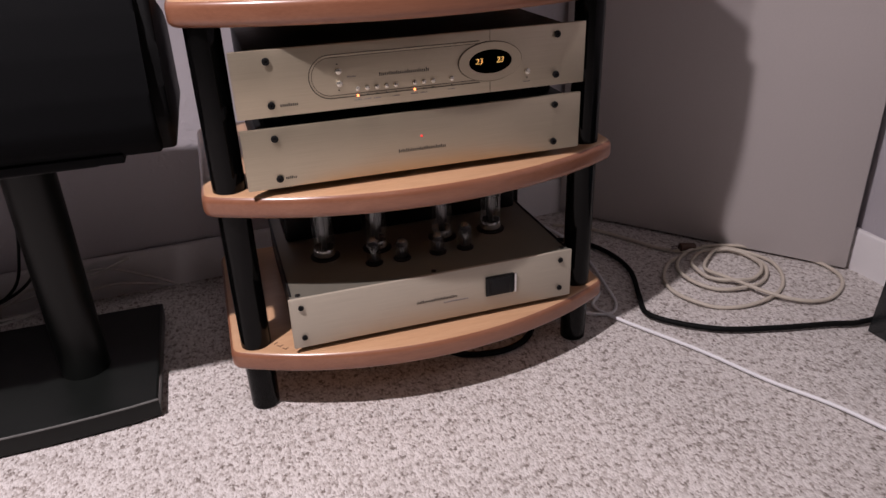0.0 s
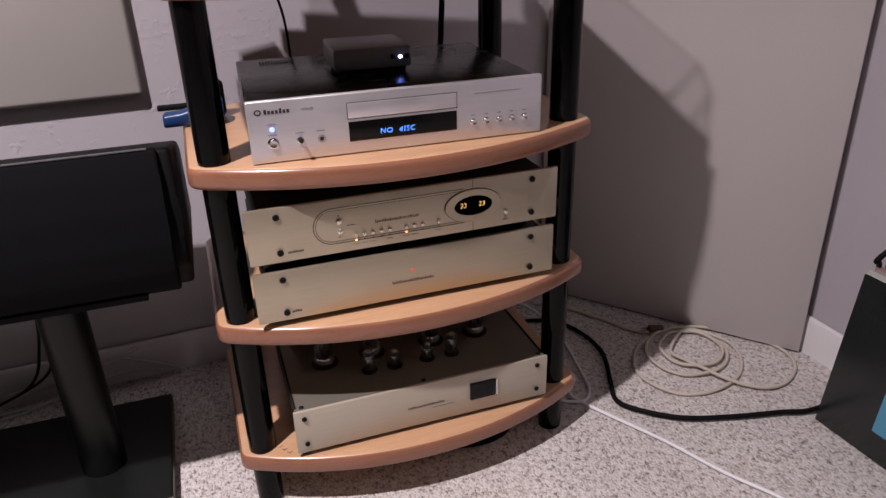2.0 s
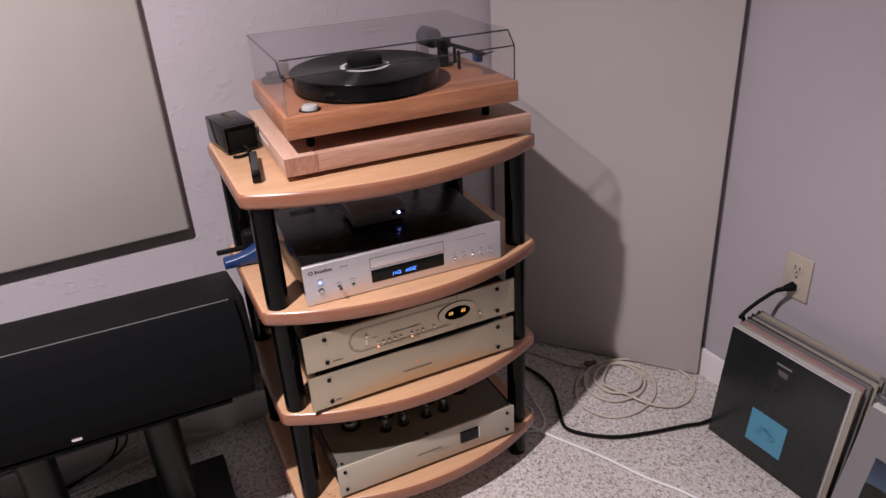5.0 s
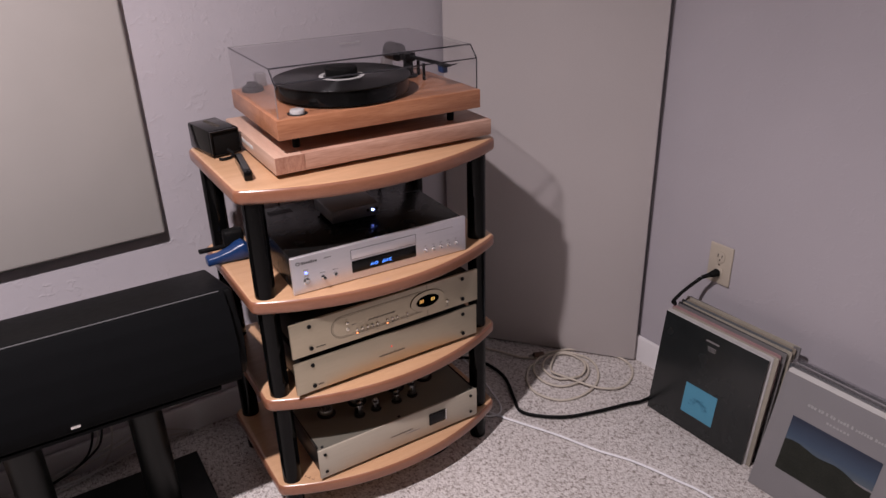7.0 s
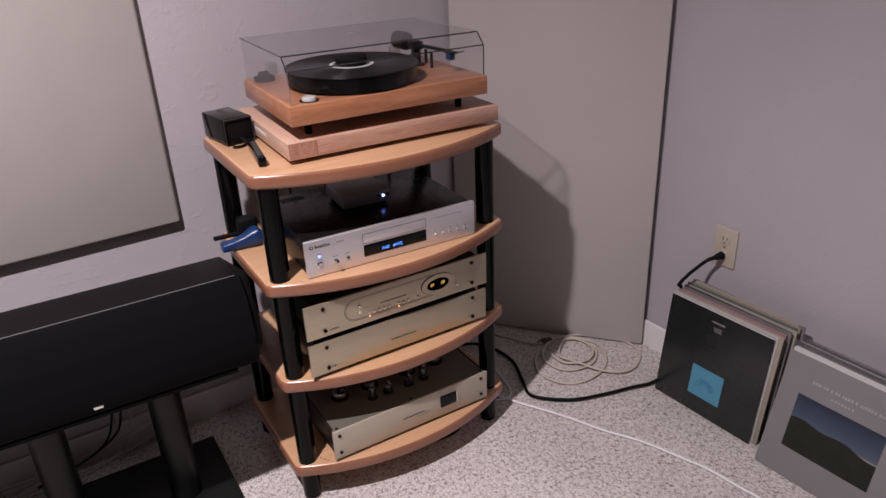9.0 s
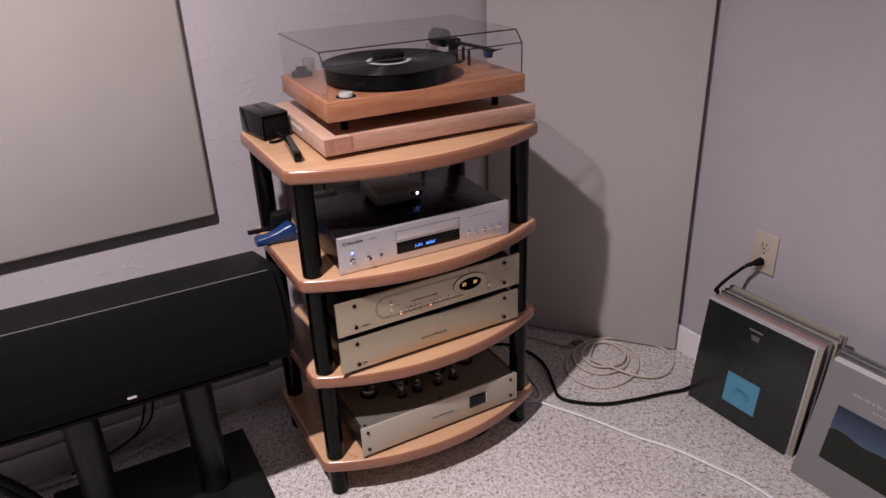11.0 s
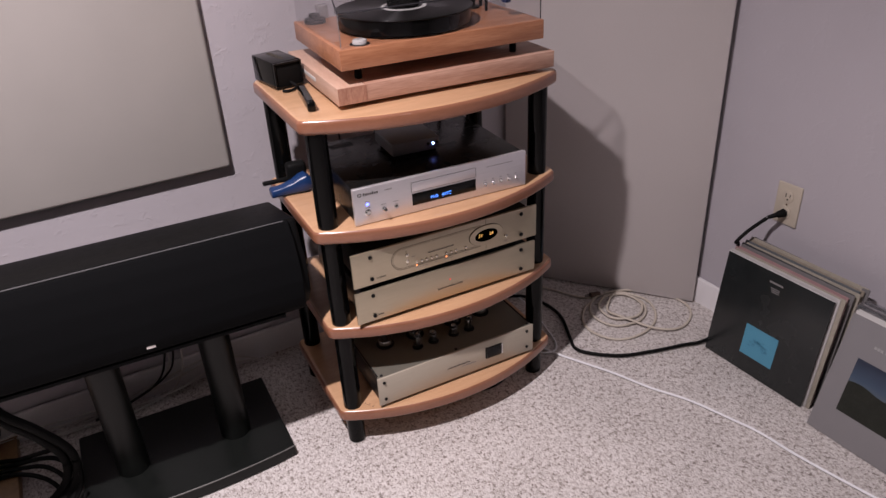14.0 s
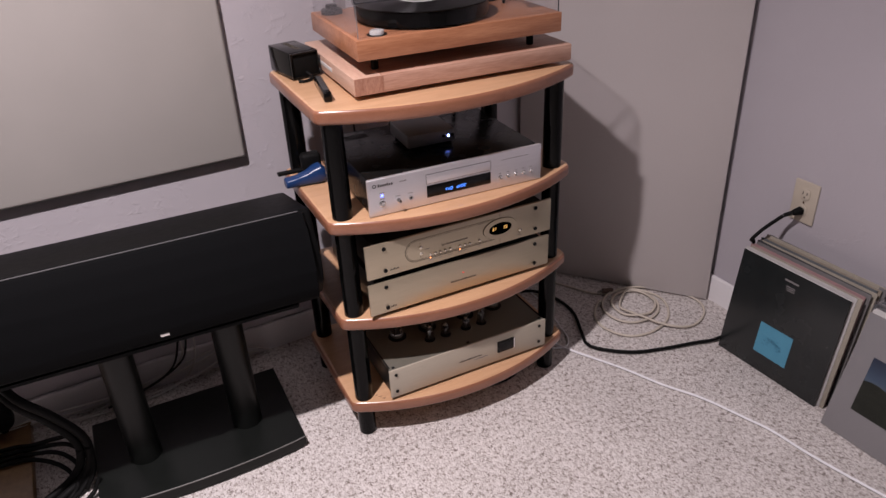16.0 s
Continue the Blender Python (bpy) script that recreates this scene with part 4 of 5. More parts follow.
    for xa in (a0, a1 - t):
        bm = bmesh.new()
        q = [(b0 + t, zc0), (b1 - t, zc0), (b1 - t, zc1 - t), (b0 + ch, zc1 - t), (b0 + t, zc1 - ch)]
        l = [bm.verts.new((xa, y, z)) for y, z in q]; r = [bm.verts.new((xa + t, y, z)) for y, z in q]
        for i in range(5):
            bm.faces.new((l[i], l[(i + 1) % 5], r[(i + 1) % 5], r[i]))
        bm.faces.new(l); bm.faces.new(r)
        part("cover_side", bm, M_ACRYL, lid)
    e = 0.0014
    lines = [((a0, b0 + ch, zc1), (a1, b0 + ch, zc1)), ((a0, b0, zc1 - ch), (a1, b0, zc1 - ch)), ((a0, b0, zc0), (a0, b0, zc1 - ch)), ((a1, b0, zc0), (a1, b0, zc1 - ch)),
             ((a0, b0, zc1 - ch), (a0, b0 + ch, zc1)), ((a1, b0, zc1 - ch), (a1, b0 + ch, zc1)), ((a0, b0 + ch, zc1), (a0, b1, zc1)), ((a1, b0 + ch, zc1), (a1, b1, zc1)), ((a0, b1, zc1), (a1, b1, zc1))]
    for i, (u, v) in enumerate(lines):
        faint = i in (2, 7, 8)
        part("cover_edge", rod(u, v, 0.0007 if faint else e, 8), M_ACRYL_PALE if faint else M_ACRYL_EDGE, lid, "pale polished edge" if faint else "dark glued edge")
    part("badge", box(0.242, 0.292, 0.236, 0.252, zc1, zc1 + 0.0006), M_GREYINK, lid, "grey maker's plate")
    for x in (x0 + 0.07, x1 - 0.07):
        part("hinge", box(x - 0.012, x + 0.012, y1 - 0.012, y1 + 0.010, z1 - 0.004, z1 + 0.030, 0.002), M_GREYINK, p, "grey plastic hinge")


def power_supply():
    p = thing("power_supply", "glossy black power supply box with cord", "power supply", pose(-0.056, 0.325, 0.8600, 0, 0, 9))
    part("case", box(-0.034, 0.034, -0.055, 0.056, 0.003, 0.060, 0.003, 3), M_SUPPLY, p)
    part("end_cap", box(-0.031, 0.031, -0.0565, -0.054, 0.006, 0.057, 0.001), M_RUBBER, p, "matt black sunken end plate")
    part("end_lip", ring_plate([(-0.033, 0.004), (0.033, 0.004), (0.033, 0.059), (-0.033, 0.059)], [(-0.0295, 0.0075), (0.0295, 0.0075), (0.0295, 0.0555), (-0.0295, 0.0555)], -0.0605, -0.054), M_SUPPLY, p, "raised glossy rim")
    bm = bmesh.new()
    rnd = random.Random(31)
    for i in range(9):
        y = 0.040 - i * 0.0085
        box(-0.004 - rnd.uniform(0.0, 0.003), 0.006 + rnd.uniform(0.0, 0.003), y - 0.0022, y + 0.0022, 0.0595, 0.0603, bm=bm)
    part("label_bars", bm, M_GOLDINK, p, "faint gold printed line")
    for x in (-0.024, 0.024):
        for y in (-0.045, 0.045):
            part("foot", lathe([(0.006, 0), (0.006, 0.004)], (x, y, 0), "z", 12), M_RUBBER, p)
    part("cord", cable([(0.002, -0.058, 0.014), (0.008, -0.072, 0.006), (-0.004, -0.085, 0.004), (-0.020, -0.088, 0.004), (-0.030, -0.082, 0.0045)], 0.0032, 8), M_RUBBER, p)


def small_brush():
    p = thing("stylus_brush", "slim black stylus brush lying on the shelf", "brush", pose(-0.048, 0.156, 0.8600, 0, 0, -9))
    part("handle", box(-0.0085, 0.0085, -0.085, 0.050, 0.0, 0.021, 0.004, 3), M_GLOSSBLACK, p)
    part("grip_strip", box(-0.0055, 0.0055, -0.070, 0.040, 0.0208, 0.0222, 0.0005), M_GREYSTRIP, p, "matt grey strip along the top")


def blue_tool():
    """Record brush with a blue handle that juts out past the shelf's side."""
    p = thing("record_brush", "blue plastic handled record brush on the shelf", "brush", pose(-0.029, 0.262, 0.612, 0, 0, 178))
    bm = bmesh.new()
    secs = [(0.103, 0.014, 0.002, 0.020), (0.100, 0.016, 0.001, 0.023), (0.075, 0.015, 0.001, 0.025), (0.050, 0.017, 0.001, 0.032), (0.032, 0.021, 0.001, 0.042), (0.018, 0.022, 0.001, 0.046), (0.008, 0.017, 0.003, 0.038)]
    rings = []
    for x, hw, zb, zt in secs:
        n = 16
        rings.append([bm.verts.new((x, y, z)) for y, z in oval(0, (zb + zt) / 2, hw, (zt - zb) / 2, n, 3.4)])
    for a, b in zip(rings, rings[1:]):
        for i in range(len(a)):
            bm.faces.new((a[i], a[(i + 1) % len(a)], b[(i + 1) % len(a)], b[i]))
    bm.faces.new(rings[0]); bm.faces.new(rings[-1])
    part("handle", bm, M_BLUEPL, p, "moulded blue handle")
    part("pad", box(0.004, 0.052, -0.054, -0.023, 0.001, 0.062, 0.010, 4), M_RUBBER, p, "black brush pad")
    part("strap", box(0.020, 0.112, -0.040, -0.026, 0.020, 0.028, 0.002), M_RUBBER, p, "black strap end")


isolation_slab(); turntable(); power_supply(); small_brush(); blue_tool()


# ---- centre speaker and its stand ----
SPK = pose(-0.474, 0.0, -0.006, 0, 0, -0.7)


def centre_speaker():
    p = thing("centre_speaker", "wide black centre speaker with cloth grille", "speaker", SPK)
    hw = 0.349

    def hull(profile, x0, x1, bevel, seg=4):
        bm = bmesh.new()
        l = [bm.verts.new((x0, y, z)) for y, z in profile]; r = [bm.verts.new((x1, y, z)) for y, z in profile]
        n = len(l)
        for i in range(n):
            bm.faces.new((l[i], l[(i + 1) % n], r[(i + 1) % n], r[i]))
        bm.faces.new(l); bm.faces.new(r)
        bmesh.ops.bevel(bm, geom=bm.edges[:], offset=bevel, segments=seg, profile=0.5, affect="EDGES")
        return bm

    # a box that leans back: the front bulges and the top falls away to the rear
    # unseen left end: 0.085 added beyond symmetry to block light from the corner
    part("cabinet", hull([(0.092, 0.4235), (0.062, 0.470), (0.066, 0.515), (0.078, 0.565), (0.106, 0.634), (0.350, 0.574), (0.400, 0.548), (0.400, 0.4235)], -hw - 0.085, hw, 0.008), M_CABINET, p, "charcoal vinyl cabinet")
    part("grille", hull([(0.066, 0.428), (0.048, 0.446), (0.043, 0.470), (0.047, 0.510), (0.060, 0.560), (0.078, 0.604), (0.095, 0.634), (0.106, 0.637), (0.090, 0.560), (0.090, 0.428)], -hw - 0.085, hw - 0.018, 0.005), M_GRILLE, p, "black cloth grille")
    part("grille_lip", hull([(0.062, 0.4205), (0.054, 0.434), (0.090, 0.440), (0.090, 0.4205)], -hw - 0.085, 0.283, 0.002), M_GRILLE, p)
    # lamp glint on the speaker's front crease, put in as a grey rod
    part("crease_highlight", rod((-hw - 0.08, 0.0970, 0.6358), (hw - 0.030, 0.0970, 0.6362), 0.0017, 8), M_CREASE_GLINT, p)
    part("badge", box(-0.009, 0.009, 0.0412, 0.050, 0.4555, 0.4625, 0.001), M_CHROME, p, "small silver badge")


def speaker_stand():
    p = thing("speaker_stand", "black two-column speaker stand on a thick base", "speaker stand", pose(-0.4635, 0.0, 0.0))
    xl, xr = -0.239, 0.239
    outline = [(xl, 0.377), (xl, 0.070)]
    outline += [(xl + (xr - xl) * i / 14, 0.070 - 0.018 * math.sin(math.pi * i / 14) ** 0.8) for i in range(1, 14)]
    outline += [(xr, 0.070), (xr, 0.377)]
    part("base", prism(outline, 0.004, 0.036, bevel=0.004, seg=3), M_STAND, p, "thick satin black base")
    bow = [(x, y - 0.0004, 0.0345) for x, y in outline[1:-1]]
    # lamp highlight along the base's front bevel, laid on as a pale strip
    part("edge_highlight", cable(bow, 0.0017, 8, 3), M_EDGE_GLINT, p, "thin pale strip painted as the front edge's highlight")
    for x in (-0.124, 0.124):
        part("column", rod((x, 0.200, 0.035), (x, 0.200, 0.398), 0.037, 32), M_STAND, p, "round satin black column")
    part("top_plate", box(-0.235, 0.235, 0.110, 0.345, 0.397, 0.4172, 0.003), M_BLACK, p, "black top plate")
    for x in (xl + 0.03, xr - 0.03):
        for y in (0.14, 0.32):
            part("foot", lathe([(0.008, 0.0), (0.010, 0.005)], (x, y, 0), "z", 12), M_RUBBER, p)


centre_speaker(); speaker_stand()


def floor_board():
    solid("wooden_board", box(-0.25, 0.0, -0.27, 0.10, 0.0, 0.028, 0.003, 3), M_OAK, "oak board lying flat on the carpet", "board", pose(-0.846, 0.455, 0.0, 0, 0, 1.5))


def floor_unit():
    p = thing("floor_unit", "rounded black box standing on the oak board", "box", pose(-0.876, 0.520, 0.028, 0, 0, 1.5))
    part("case", box(-0.20, 0.0, -0.075, 0.045, 0.010, 0.235, 0.024, 5), M_BLACK, p, "black case with rounded edges")
    for x in (-0.17, -0.03):
        for y in (-0.045, 0.015):
            part("foot", lathe([(0.010, 0.0), (0.011, 0.012)], (x, y, 0), "z", 14), M_RUBBER, p)


floor_board(); floor_unit()


def speaker_cables():
    runs = [
        [(-0.85, 0.27, 0.37), (-0.800, 0.205, 0.300), (-0.746, 0.20, 0.228), (-0.702, 0.20, 0.145), (-0.706, 0.20, 0.072), (-0.742, 0.195, 0.026), (-0.80, 0.16, 0.012), (-0.86, 0.08, 0.012)],
        [(-0.86, 0.28, 0.36), (-0.812, 0.215, 0.283), (-0.758, 0.21, 0.208), (-0.722, 0.21, 0.132), (-0.728, 0.21, 0.068), (-0.764, 0.205, 0.026), (-0.83, 0.17, 0.012), (-0.89, 0.09, 0.012)],
    ]
    for r in runs:
        solid("speaker_cable", cable(r, 0.010, 12), M_RUBBER, "thick black speaker cable looping to the carpet", "cable", group="speaker cables")
    thin = [
        [(-0.95, 0.39, 0.036), (-0.880, 0.385, 0.036), (-0.842, 0.372, 0.036), (-0.774, 0.300, 0.088), (-0.730, 0.265, 0.106), (-0.699, 0.200, 0.098), (-0.704, 0.190, 0.050), (-0.73, 0.18, 0.010)],
        [(-0.95, 0.37, 0.036), (-0.880, 0.365, 0.036), (-0.846, 0.356, 0.036), (-0.780, 0.300, 0.072), (-0.738, 0.260, 0.082), (-0.708, 0.205, 0.074), (-0.718, 0.190, 0.036), (-0.75, 0.17, 0.008)],
        [(-0.95, 0.35, 0.036), (-0.880, 0.345, 0.036), (-0.846, 0.338, 0.036), (-0.790, 0.295, 0.056), (-0.752, 0.250, 0.060), (-0.728, 0.200, 0.044), (-0.745, 0.180, 0.012), (-0.80, 0.12, 0.008)],
        [(-0.95, 0.33, 0.036), (-0.880, 0.327, 0.036), (-0.846, 0.322, 0.034), (-0.800, 0.280, 0.042), (-0.765, 0.235, 0.042), (-0.745, 0.190, 0.028), (-0.765, 0.170, 0.010), (-0.82, 0.11, 0.008)],
        [(-0.695, 0.16, 0.048), (-0.712, 0.15, 0.022), (-0.745, 0.13, 0.009), (-0.80, 0.08, 0.007)],
    ]
    for r in thin:
        solid("speaker_cable", cable(r, 0.0055, 10), M_RUBBER, "thin black cable arching off the oak board", "cable", group="speaker cables")
    back = [
        [(-1.3, 0.442, 0.02), (-0.95, 0.468, 0.03), (-0.7, 0.477, 0.016), (-0.5, 0.483, 0.035), (-0.36, 0.492, 0.060), (-0.28, 0.497, 0.085)],
        [(-1.2, 0.435, 0.01), (-0.9, 0.450, 0.012), (-0.66, 0.457, 0.010), (-0.44, 0.471, 0.016), (-0.33, 0.491, 0.035), (-0.22, 0.500, 0.012)],
        [(-0.43, 0.400, 0.42), (-0.42, 0.450, 0.30), (-0.43, 0.447, 0.15), (-0.47, 0.467, 0.07), (-0.6, 0.460, 0.018)],
        [(-0.455, 0.400, 0.42), (-0.44, 0.450, 0.29), (-0.45, 0.445, 0.16), (-0.5, 0.458, 0.06), (-0.66, 0.457, 0.012)],
        [(-0.435, 0.420, 0.42), (-0.425, 0.428, 0.30), (-0.44, 0.466, 0.17), (-0.45, 0.480, 0.09), (-0.52, 0.480, 0.03), (-0.68, 0.469, 0.010)],
        [(-0.42, 0.420, 0.42), (-0.41, 0.430, 0.28), (-0.405, 0.471, 0.16), (-0.42, 0.484, 0.06), (-0.47, 0.472, 0.012), (-0.6, 0.445, 0.006), (-0.75, 0.455, 0.006)],
        [(-1.1, 0.449, 0.03), (-0.85, 0.462, 0.045), (-0.62, 0.477, 0.030), (-0.46, 0.488, 0.055), (-0.34, 0.497, 0.070), (-0.26, 0.500, 0.04), (-0.2, 0.498, 0.008)],
    ]
    for i, r in enumerate(back):
        solid("thin_wire", cable(r, 0.003 if i in (2, 3) else 0.0027, 8), M_STAND if i in (2, 3) else M_PALEWIRE, "thin pale wire along the baseboard" if i not in (2, 3) else "dark wire hanging behind the speaker", "cable", group="wires behind the speaker")


speaker_cables()


# ---- cords on the carpet ----
def extension_cord():
    p = thing("extension_cord", "coiled beige extension cord with brown plug", "cable")
    pts = [(0.640, 0.480, 0.006), (0.708, 0.428, 0.006), (0.759, 0.352, 0.006), (0.797, 0.285, 0.006)]
    # loops as centre, half sizes and the turn of the long way
    loops = [(0.850, 0.118, 0.151, 0.121), (0.864, 0.148, 0.106, 0.095), (0.878, 0.161, 0.071, 0.067)]
    turn = 0.55
    for n, (cx, cy, rx, ry) in enumerate(loops):
        nx = loops[min(n + 1, 2)]
        for i in range(14):
            f, a = i / 14, 1.2 + 2 * math.pi * i / 14
            ax, ay, qx, qy = (u + (v - u) * f for u, v in zip((rx, ry, cx, cy), (nx[2], nx[3], nx[0], nx[1])))
            u, v = ax * math.cos(a), ay * math.sin(a)
            pts.append((qx + u * math.cos(turn) - v * math.sin(turn), qy + u * math.sin(turn) + v * math.cos(turn), 0.006 + 0.0022 * n + 0.002 * math.sin(i * 2.1 + n)))
    pts += [(0.828, 0.165, 0.012), (0.836, 0.118, 0.014), (0.853, 0.079, 0.014), (0.870, 0.037, 0.014), (0.900, 0.004, 0.010), (0.938, -0.017, 0.008), (0.985, -0.014, 0.006), (1.039, 0.019, 0.006), (1.064, 0.065, 0.006), (1.056, 0.122, 0.006), (1.005, 0.186, 0.006), (0.950, 0.228, 0.010), (0.880, 0.247, 0.012)]
    part("cord", cable(pts, 0.0038, 10, 6), M_BEIGECORD, p)
    part("plug", rod((0.832, 0.258, 0.013), (0.866, 0.250, 0.013), 0.0105, 16, 0.0080, chamfer=0.002), M_BROWN, p, "brown moulded plug")
    for z in (0.0095, 0.0155):
        part("blade", box(0.814, 0.833, 0.2585, 0.2645, z, z + 0.0013), M_CHROME, p, "bright metal blade")


extension_cord()
solid("mains_cable", cable([(0.440, 0.410, 0.009), (0.530, 0.410, 0.009), (0.613, 0.392, 0.011), (0.662, 0.356, 0.009), (0.686, 0.285, 0.009), (0.683, 0.208, 0.009), (0.646, 0.116, 0.009), (0.625, 0.060, 0.009), (0.650, 0.015, 0.009), (0.717, -0.037, 0.009), (0.809, -0.068, 0.009), (0.902, -0.090, 0.009), (0.958, -0.106, 0.010), (1.020, -0.100, 0.018), (1.066, -0.094, 0.10), (1.068, -0.094, 0.22), (1.044, -0.105, 0.31), (1.012, -0.123, 0.336), (1.036, -0.132, 0.364), (1.070, -0.142, 0.388), (1.083, -0.150, 0.401)], 0.0050, 12, 10), M_RUBBER, "thick black power cord across the carpet to the outlet", "cable")
solid("network_cable", cable([(0.426, 0.351, 0.006), (0.526, 0.284, 0.006), (0.586, 0.175, 0.006), (0.549, 0.119, 0.006), (0.569, 0.064, 0.005), (0.646, -0.075, 0.005), (0.695, -0.183, 0.005), (0.748, -0.275, 0.005), (0.788, -0.383, 0.005), (0.810, -0.450, 0.005), (0.827, -0.559, 0.005), (0.866, -0.722, 0.005), (0.930, -0.970, 0.005)], 0.0034, 10, 10), M_WHITECORD, "white network cable lying across the carpet", "cable")
solid("signal_cable", cable([(0.560, 0.535, 0.006), (0.610, 0.490, 0.006), (0.634, 0.405, 0.006), (0.632, 0.300, 0.006), (0.612, 0.190, 0.006), (0.590, 0.105, 0.006), (0.544, 0.088, 0.006), (0.423, 0.171, 0.006), (0.273, 0.227, 0.006)], 0.0030, 8, 10), M_WHITECORD, "pale grey cable looping behind the rack", "cable")
solid("signal_cable", cable([(0.221, 0.106, 0.006), (0.270, 0.052, 0.007), (0.351, 0.044, 0.007), (0.407, 0.085, 0.010), (0.413, 0.141, 0.04), (0.394, 0.210, 0.08)], 0.0055, 10, 10), M_RUBBER, "black cable loop under the bottom shelf", "cable")


# ---- outlet ----
def outlet():
    m = ROOM @ pose(-0.001, -0.7586, 0.4385, 0, 0, 0)
    p = thing("power_outlet", "ivory duplex power outlet with a black plug", "outlet", m)
    part("cover_plate", box(-0.006, 0.0, -0.036, 0.036, -0.058, 0.058, 0.0025, 3), M_IVORY, p, "ivory plastic plate")
    for zc in (0.0235, -0.0235):
        s = part("socket", prism([(y, z) for y, z in oval(0, 0, 0.0165, 0.0145, 24, 3)], 0.0, 0.0025, bevel=0.0006), M_IVORY, p)
        s.matrix_local = Matrix.Translation((-0.006, 0, zc)) @ Matrix.Rotation(radians(-90), 4, "Y")
        for y, hh in ((-0.0062, 0.0040), (0.0062, 0.0048)):
            part("slot", box(-0.0091, -0.0080, y - 0.0011, y + 0.0011, zc - hh + 0.003, zc + hh + 0.003), M_INK, p)
        part("slot", lathe([(0.0024, 0), (0.0024, 0.001)], (-0.0088, 0, zc - 0.0085), "x", 12), M_INK, p)
    part("plate_screw", lathe([(0.0028, 0), (0.0028, 0.001)], (-0.0072, 0, 0), "x", 14), M_CHROME, p)
    g = part("plug", rod((-0.008, 0.0, -0.0235), (-0.034, 0.006, -0.0255), 0.0118, 20, 0.0085, chamfer=0.003), M_RUBBER, p, "black moulded plug")
    part("strain_relief", rod((-0.034, 0.006, -0.0255), (-0.050, 0.020, -0.034), 0.0066, 14, 0.0050), M_RUBBER, g)


outlet()


# ---- records leaning on the wall ----
def sleeve(name, label, bottom, top, y, turn, cover, size=0.314, group=""):
    """One record in its sleeve; its foot rests at x = bottom and its upper edge leans to x = top."""
    tilt = math.degrees(math.asin(min(0.6, (top - bottom) / size)))
    p = thing(name, label, "record", pose(bottom, y, 0.001, 0, tilt, turn), group)
    part("cover", box(0.0, 0.0036, -size, 0.0, 0.0, size, 0.0008), cover, p)
    return p


def stack_one():
    n = 12
    rnd = random.Random(5)
    names = ("white", "rose", "grey", "cream", "dark", "sand", "slate")
    order = [4, 0, 3, 1, 1, 2, 4, 3, 6, 5, 3, 2]
    for i in range(n):
        b = 0.957 + i * 0.0062
        t = 0.994 + i * 0.0079 + rnd.uniform(-0.0006, 0.0006)
        if i == 0:
            s = sleeve("record_sleeve", "black record sleeve with light blue print, leaning", b, t, -0.122, 3.0, M_SLEEVE_K, 0.314, "leaning records")
            part("print", box(-0.0006, 0.0005, -0.208, -0.108, 0.052, 0.143), M_STICKER, s, "square light blue print")
            bm = bmesh.new()
            for j in range(26):
                rr = random.Random(j)
                a, far = math.pi * (j / 25) ** 0.8, rr.uniform(0.45, 1.0)
                cy, cz = -0.156 + 0.028 * far * math.cos(a), 0.084 + 0.030 * far * math.sin(a)
                box(-0.0010, 0.0, cy - rr.uniform(0.002, 0.005), cy + rr.uniform(0.002, 0.005), cz - 0.0018, cz + rr.uniform(0.0012, 0.004), bm=bm)
            part("print_marks", bm, M_STICKER_D, s, "dark blue sketchy marks")
            bm = bmesh.new()
            for z, a0, a1 in ((0.285, -0.178, -0.138), (0.271, -0.172, -0.146), (0.266, -0.172, -0.148), (0.261, -0.172, -0.150)):
                box(-0.0006, 0.0005, a0, a1, z, z + (0.0045 if z > 0.28 else 0.002), bm=bm)
            part("title_bars", bm, M_GREYINK, s, "pale grey lines of writing")
            part("paper_edge", box(0.0006, 0.0034, -0.3145, 0.0003, 0.3135, 0.3150), M_WHITE, s, "white sleeve edge")
        else:
            sleeve("record_sleeve", "thin record sleeve with %s spine in the leaning stack" % names[order[i]], b, t, -0.124 + rnd.uniform(-0.006, 0.004), 3.0 + rnd.uniform(-0.8, 0.8), SLEEVES[order[i]], 0.3165 + 0.0019 * i + rnd.uniform(-0.002, 0.002), "leaning records")


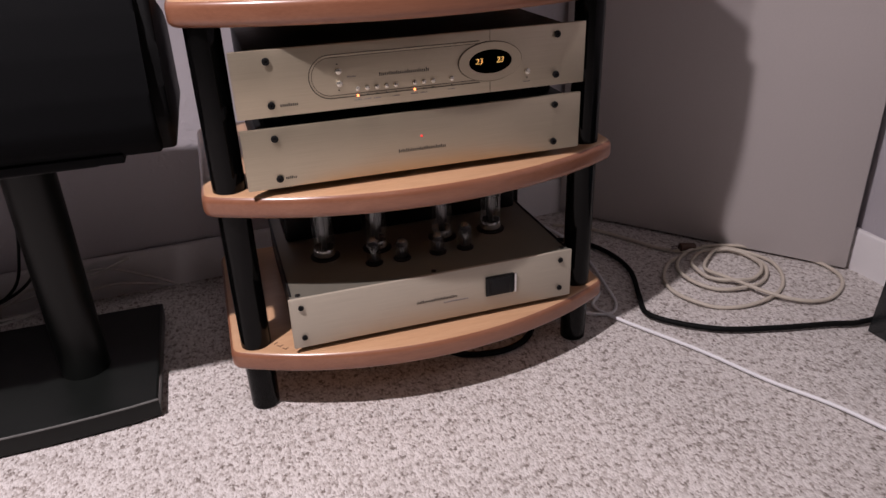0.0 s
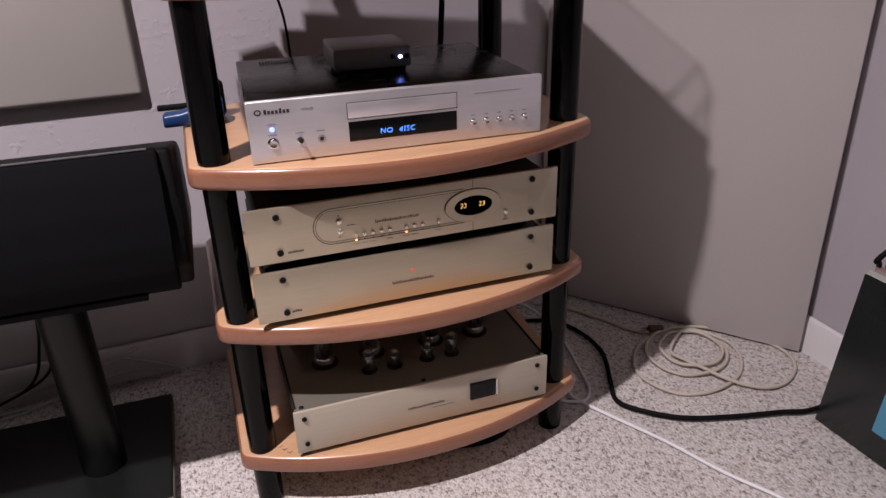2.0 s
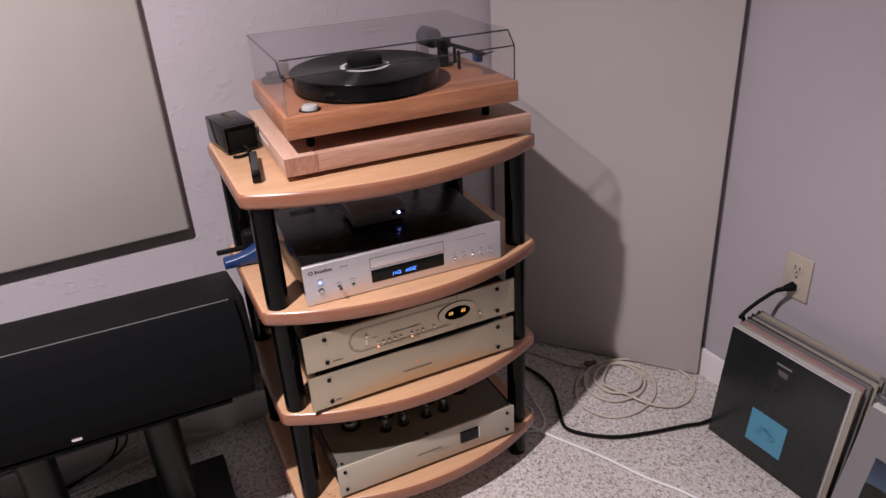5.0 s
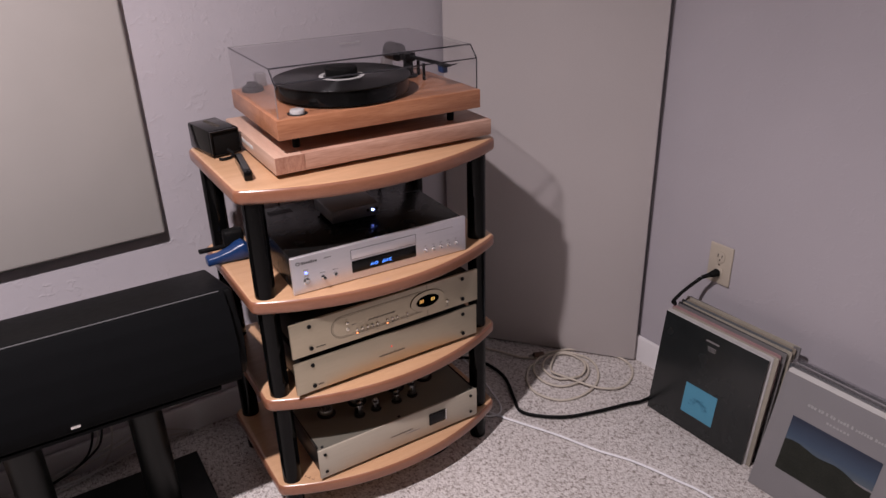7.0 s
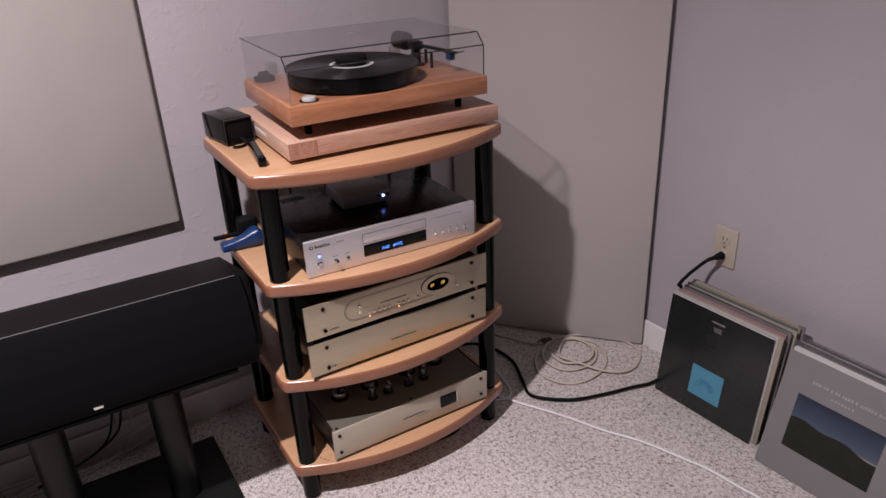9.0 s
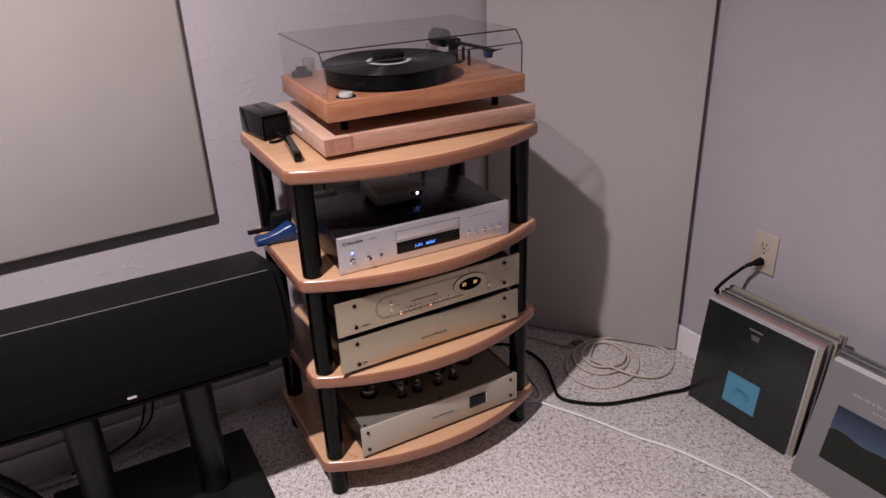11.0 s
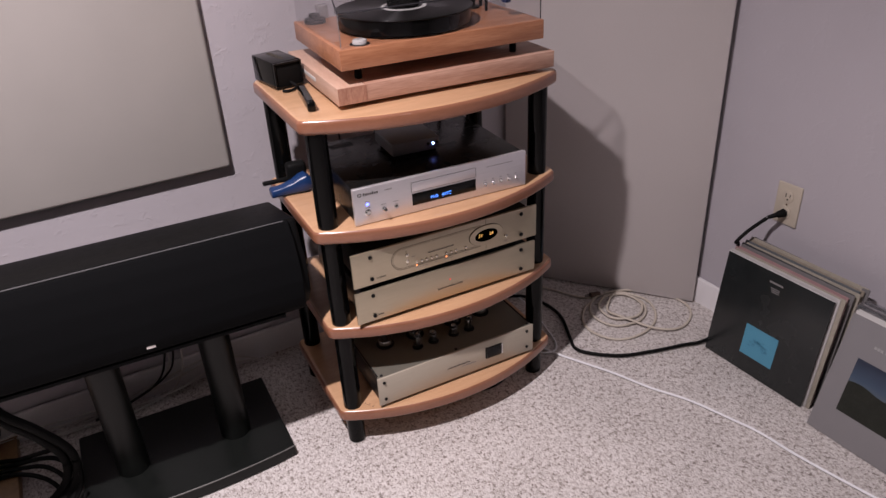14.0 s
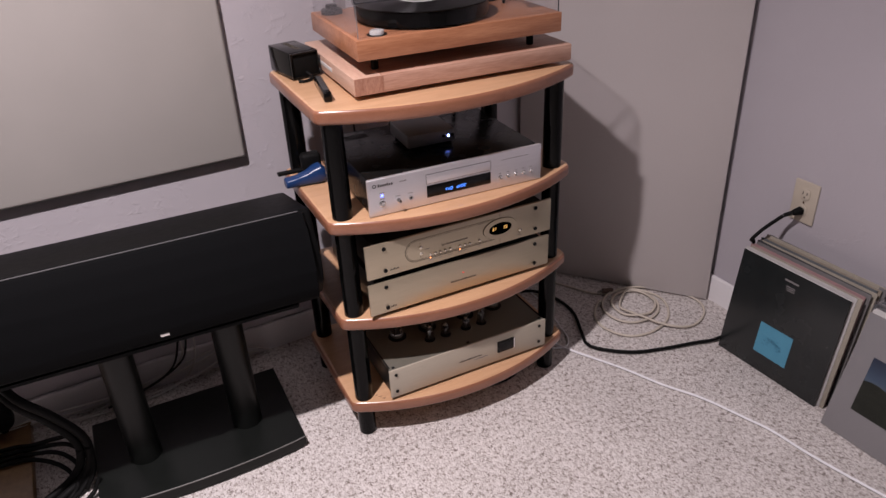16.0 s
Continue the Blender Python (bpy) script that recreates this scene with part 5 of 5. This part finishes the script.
def stack_two():
    n = 9
    rnd = random.Random(8)
    order = [0, 0, 0, 2, 6, 2, 0, 6, 2]
    names = ("white", "rose", "grey", "cream", "dark", "sand", "slate")
    for i in range(n):
        b = 0.940 + i * 0.0092
        t = 1.019 + i * 0.0044
        if i == 0:
            s = sleeve("record_sleeve", "grey record sleeve with landscape picture, leaning", b, t, -0.482, 3.0, M_SLEEVE_G, 0.316, "leaning records")
            part("picture_sky", box(-0.0006, 0.0005, -0.262, -0.050, 0.150, 0.222), M_SKY, s, "dark blue sky of the picture")
            ys = [-0.262 + 0.212 * k / 12 for k in range(13)]
            bm = bmesh.new()
            top = [(y, 0.146 + 0.014 * math.sin((y + 0.262) * 9.0) + 0.004 * math.sin(y * 60)) for y in ys]
            f = bm.faces.new([bm.verts.new((-0.0009, y, z)) for y, z in [(-0.262, 0.078), *top, (-0.050, 0.078)]])
            bmesh.ops.solidify(bm, geom=[f], thickness=-0.0006)
            part("picture_hill", bm, M_HILL, s, "dark olive hill of the picture")
            bm = bmesh.new()
            rr = random.Random(2)
            y = -0.268
            while y < -0.075:
                w = rr.uniform(0.003, 0.006)
                box(-0.0006, 0.0005, y, y + w, 0.259, 0.264 + rr.uniform(0, 0.003), bm=bm)
                y += w + rr.choice((0.002, 0.002, 0.006))
            part("title_bars", bm, M_PALE, s, "pale line of writing")
            bm = bmesh.new()
            for k in range(7):
                box(-0.0006, 0.0005, -0.178 + k * 0.008, -0.178 + k * 0.008 + 0.005, 0.241, 0.246, bm=bm)
            part("name_bars", bm, M_PALE, s)
            part("cover_edge", box(0.0002, 0.0030, -0.3155, -0.0005, 0.314, 0.3168), M_GREYINK, s, "dark worn sleeve edge")
        else:
            s = sleeve("record_sleeve", "record sleeve in clear film with %s spine, leaning" % names[order[i]], b, t, -0.482 + rnd.uniform(-0.006, 0.006), 2.5 + rnd.uniform(-0.6, 0.9), M_WHITE if i < 3 else SLEEVES[order[i]], 0.322 + 0.0008 * i, "leaning records")
            if i > 2:
                part("film", box(-0.0010, 0.0046, -0.3160, 0.002, -0.0005, 0.3275 + 0.0008 * i), M_WRAP, s, "clear plastic film")


stack_one(); stack_two()


# ---- cables behind the equipment ----
solid("hanging_cable", cable([(0.392, 0.405, 0.835), (0.391, 0.402, 0.76), (0.386, 0.398, 0.70), (0.384, 0.396, 0.64), (0.400, 0.402, 0.40), (0.410, 0.405, 0.15), (0.405, 0.420, 0.008)], 0.0055, 10, 10), M_RUBBER, "thick black cord hanging behind the rack", "cable")
solid("hanging_cable", cable([(0.070, 0.415, 0.862), (0.083, 0.412, 0.80), (0.094, 0.412, 0.75), (0.098, 0.410, 0.69), (0.100, 0.408, 0.55), (0.090, 0.410, 0.25), (0.085, 0.430, 0.008)], 0.0024, 8, 10), M_RUBBER, "thin black cord hanging behind the rack", "cable")
solid("signal_cable", cable([(0.435, 0.35, 0.262), (0.450, 0.345, 0.268), (0.463, 0.34, 0.255), (0.462, 0.34, 0.235), (0.470, 0.36, 0.19), (0.50, 0.39, 0.10), (0.52, 0.40, 0.012)], 0.0028, 8, 10), M_RUBBER, "thin black cable looping behind the tube amplifier", "cable")
solid("signal_cable", cable([(0.178, 0.255, 0.723), (0.177, 0.290, 0.720), (0.172, 0.325, 0.705), (0.168, 0.340, 0.680), (0.170, 0.345, 0.645), (0.175, 0.350, 0.6155)], 0.0030, 8, 10), M_RUBBER, "thin black cable behind the converter box", "cable")
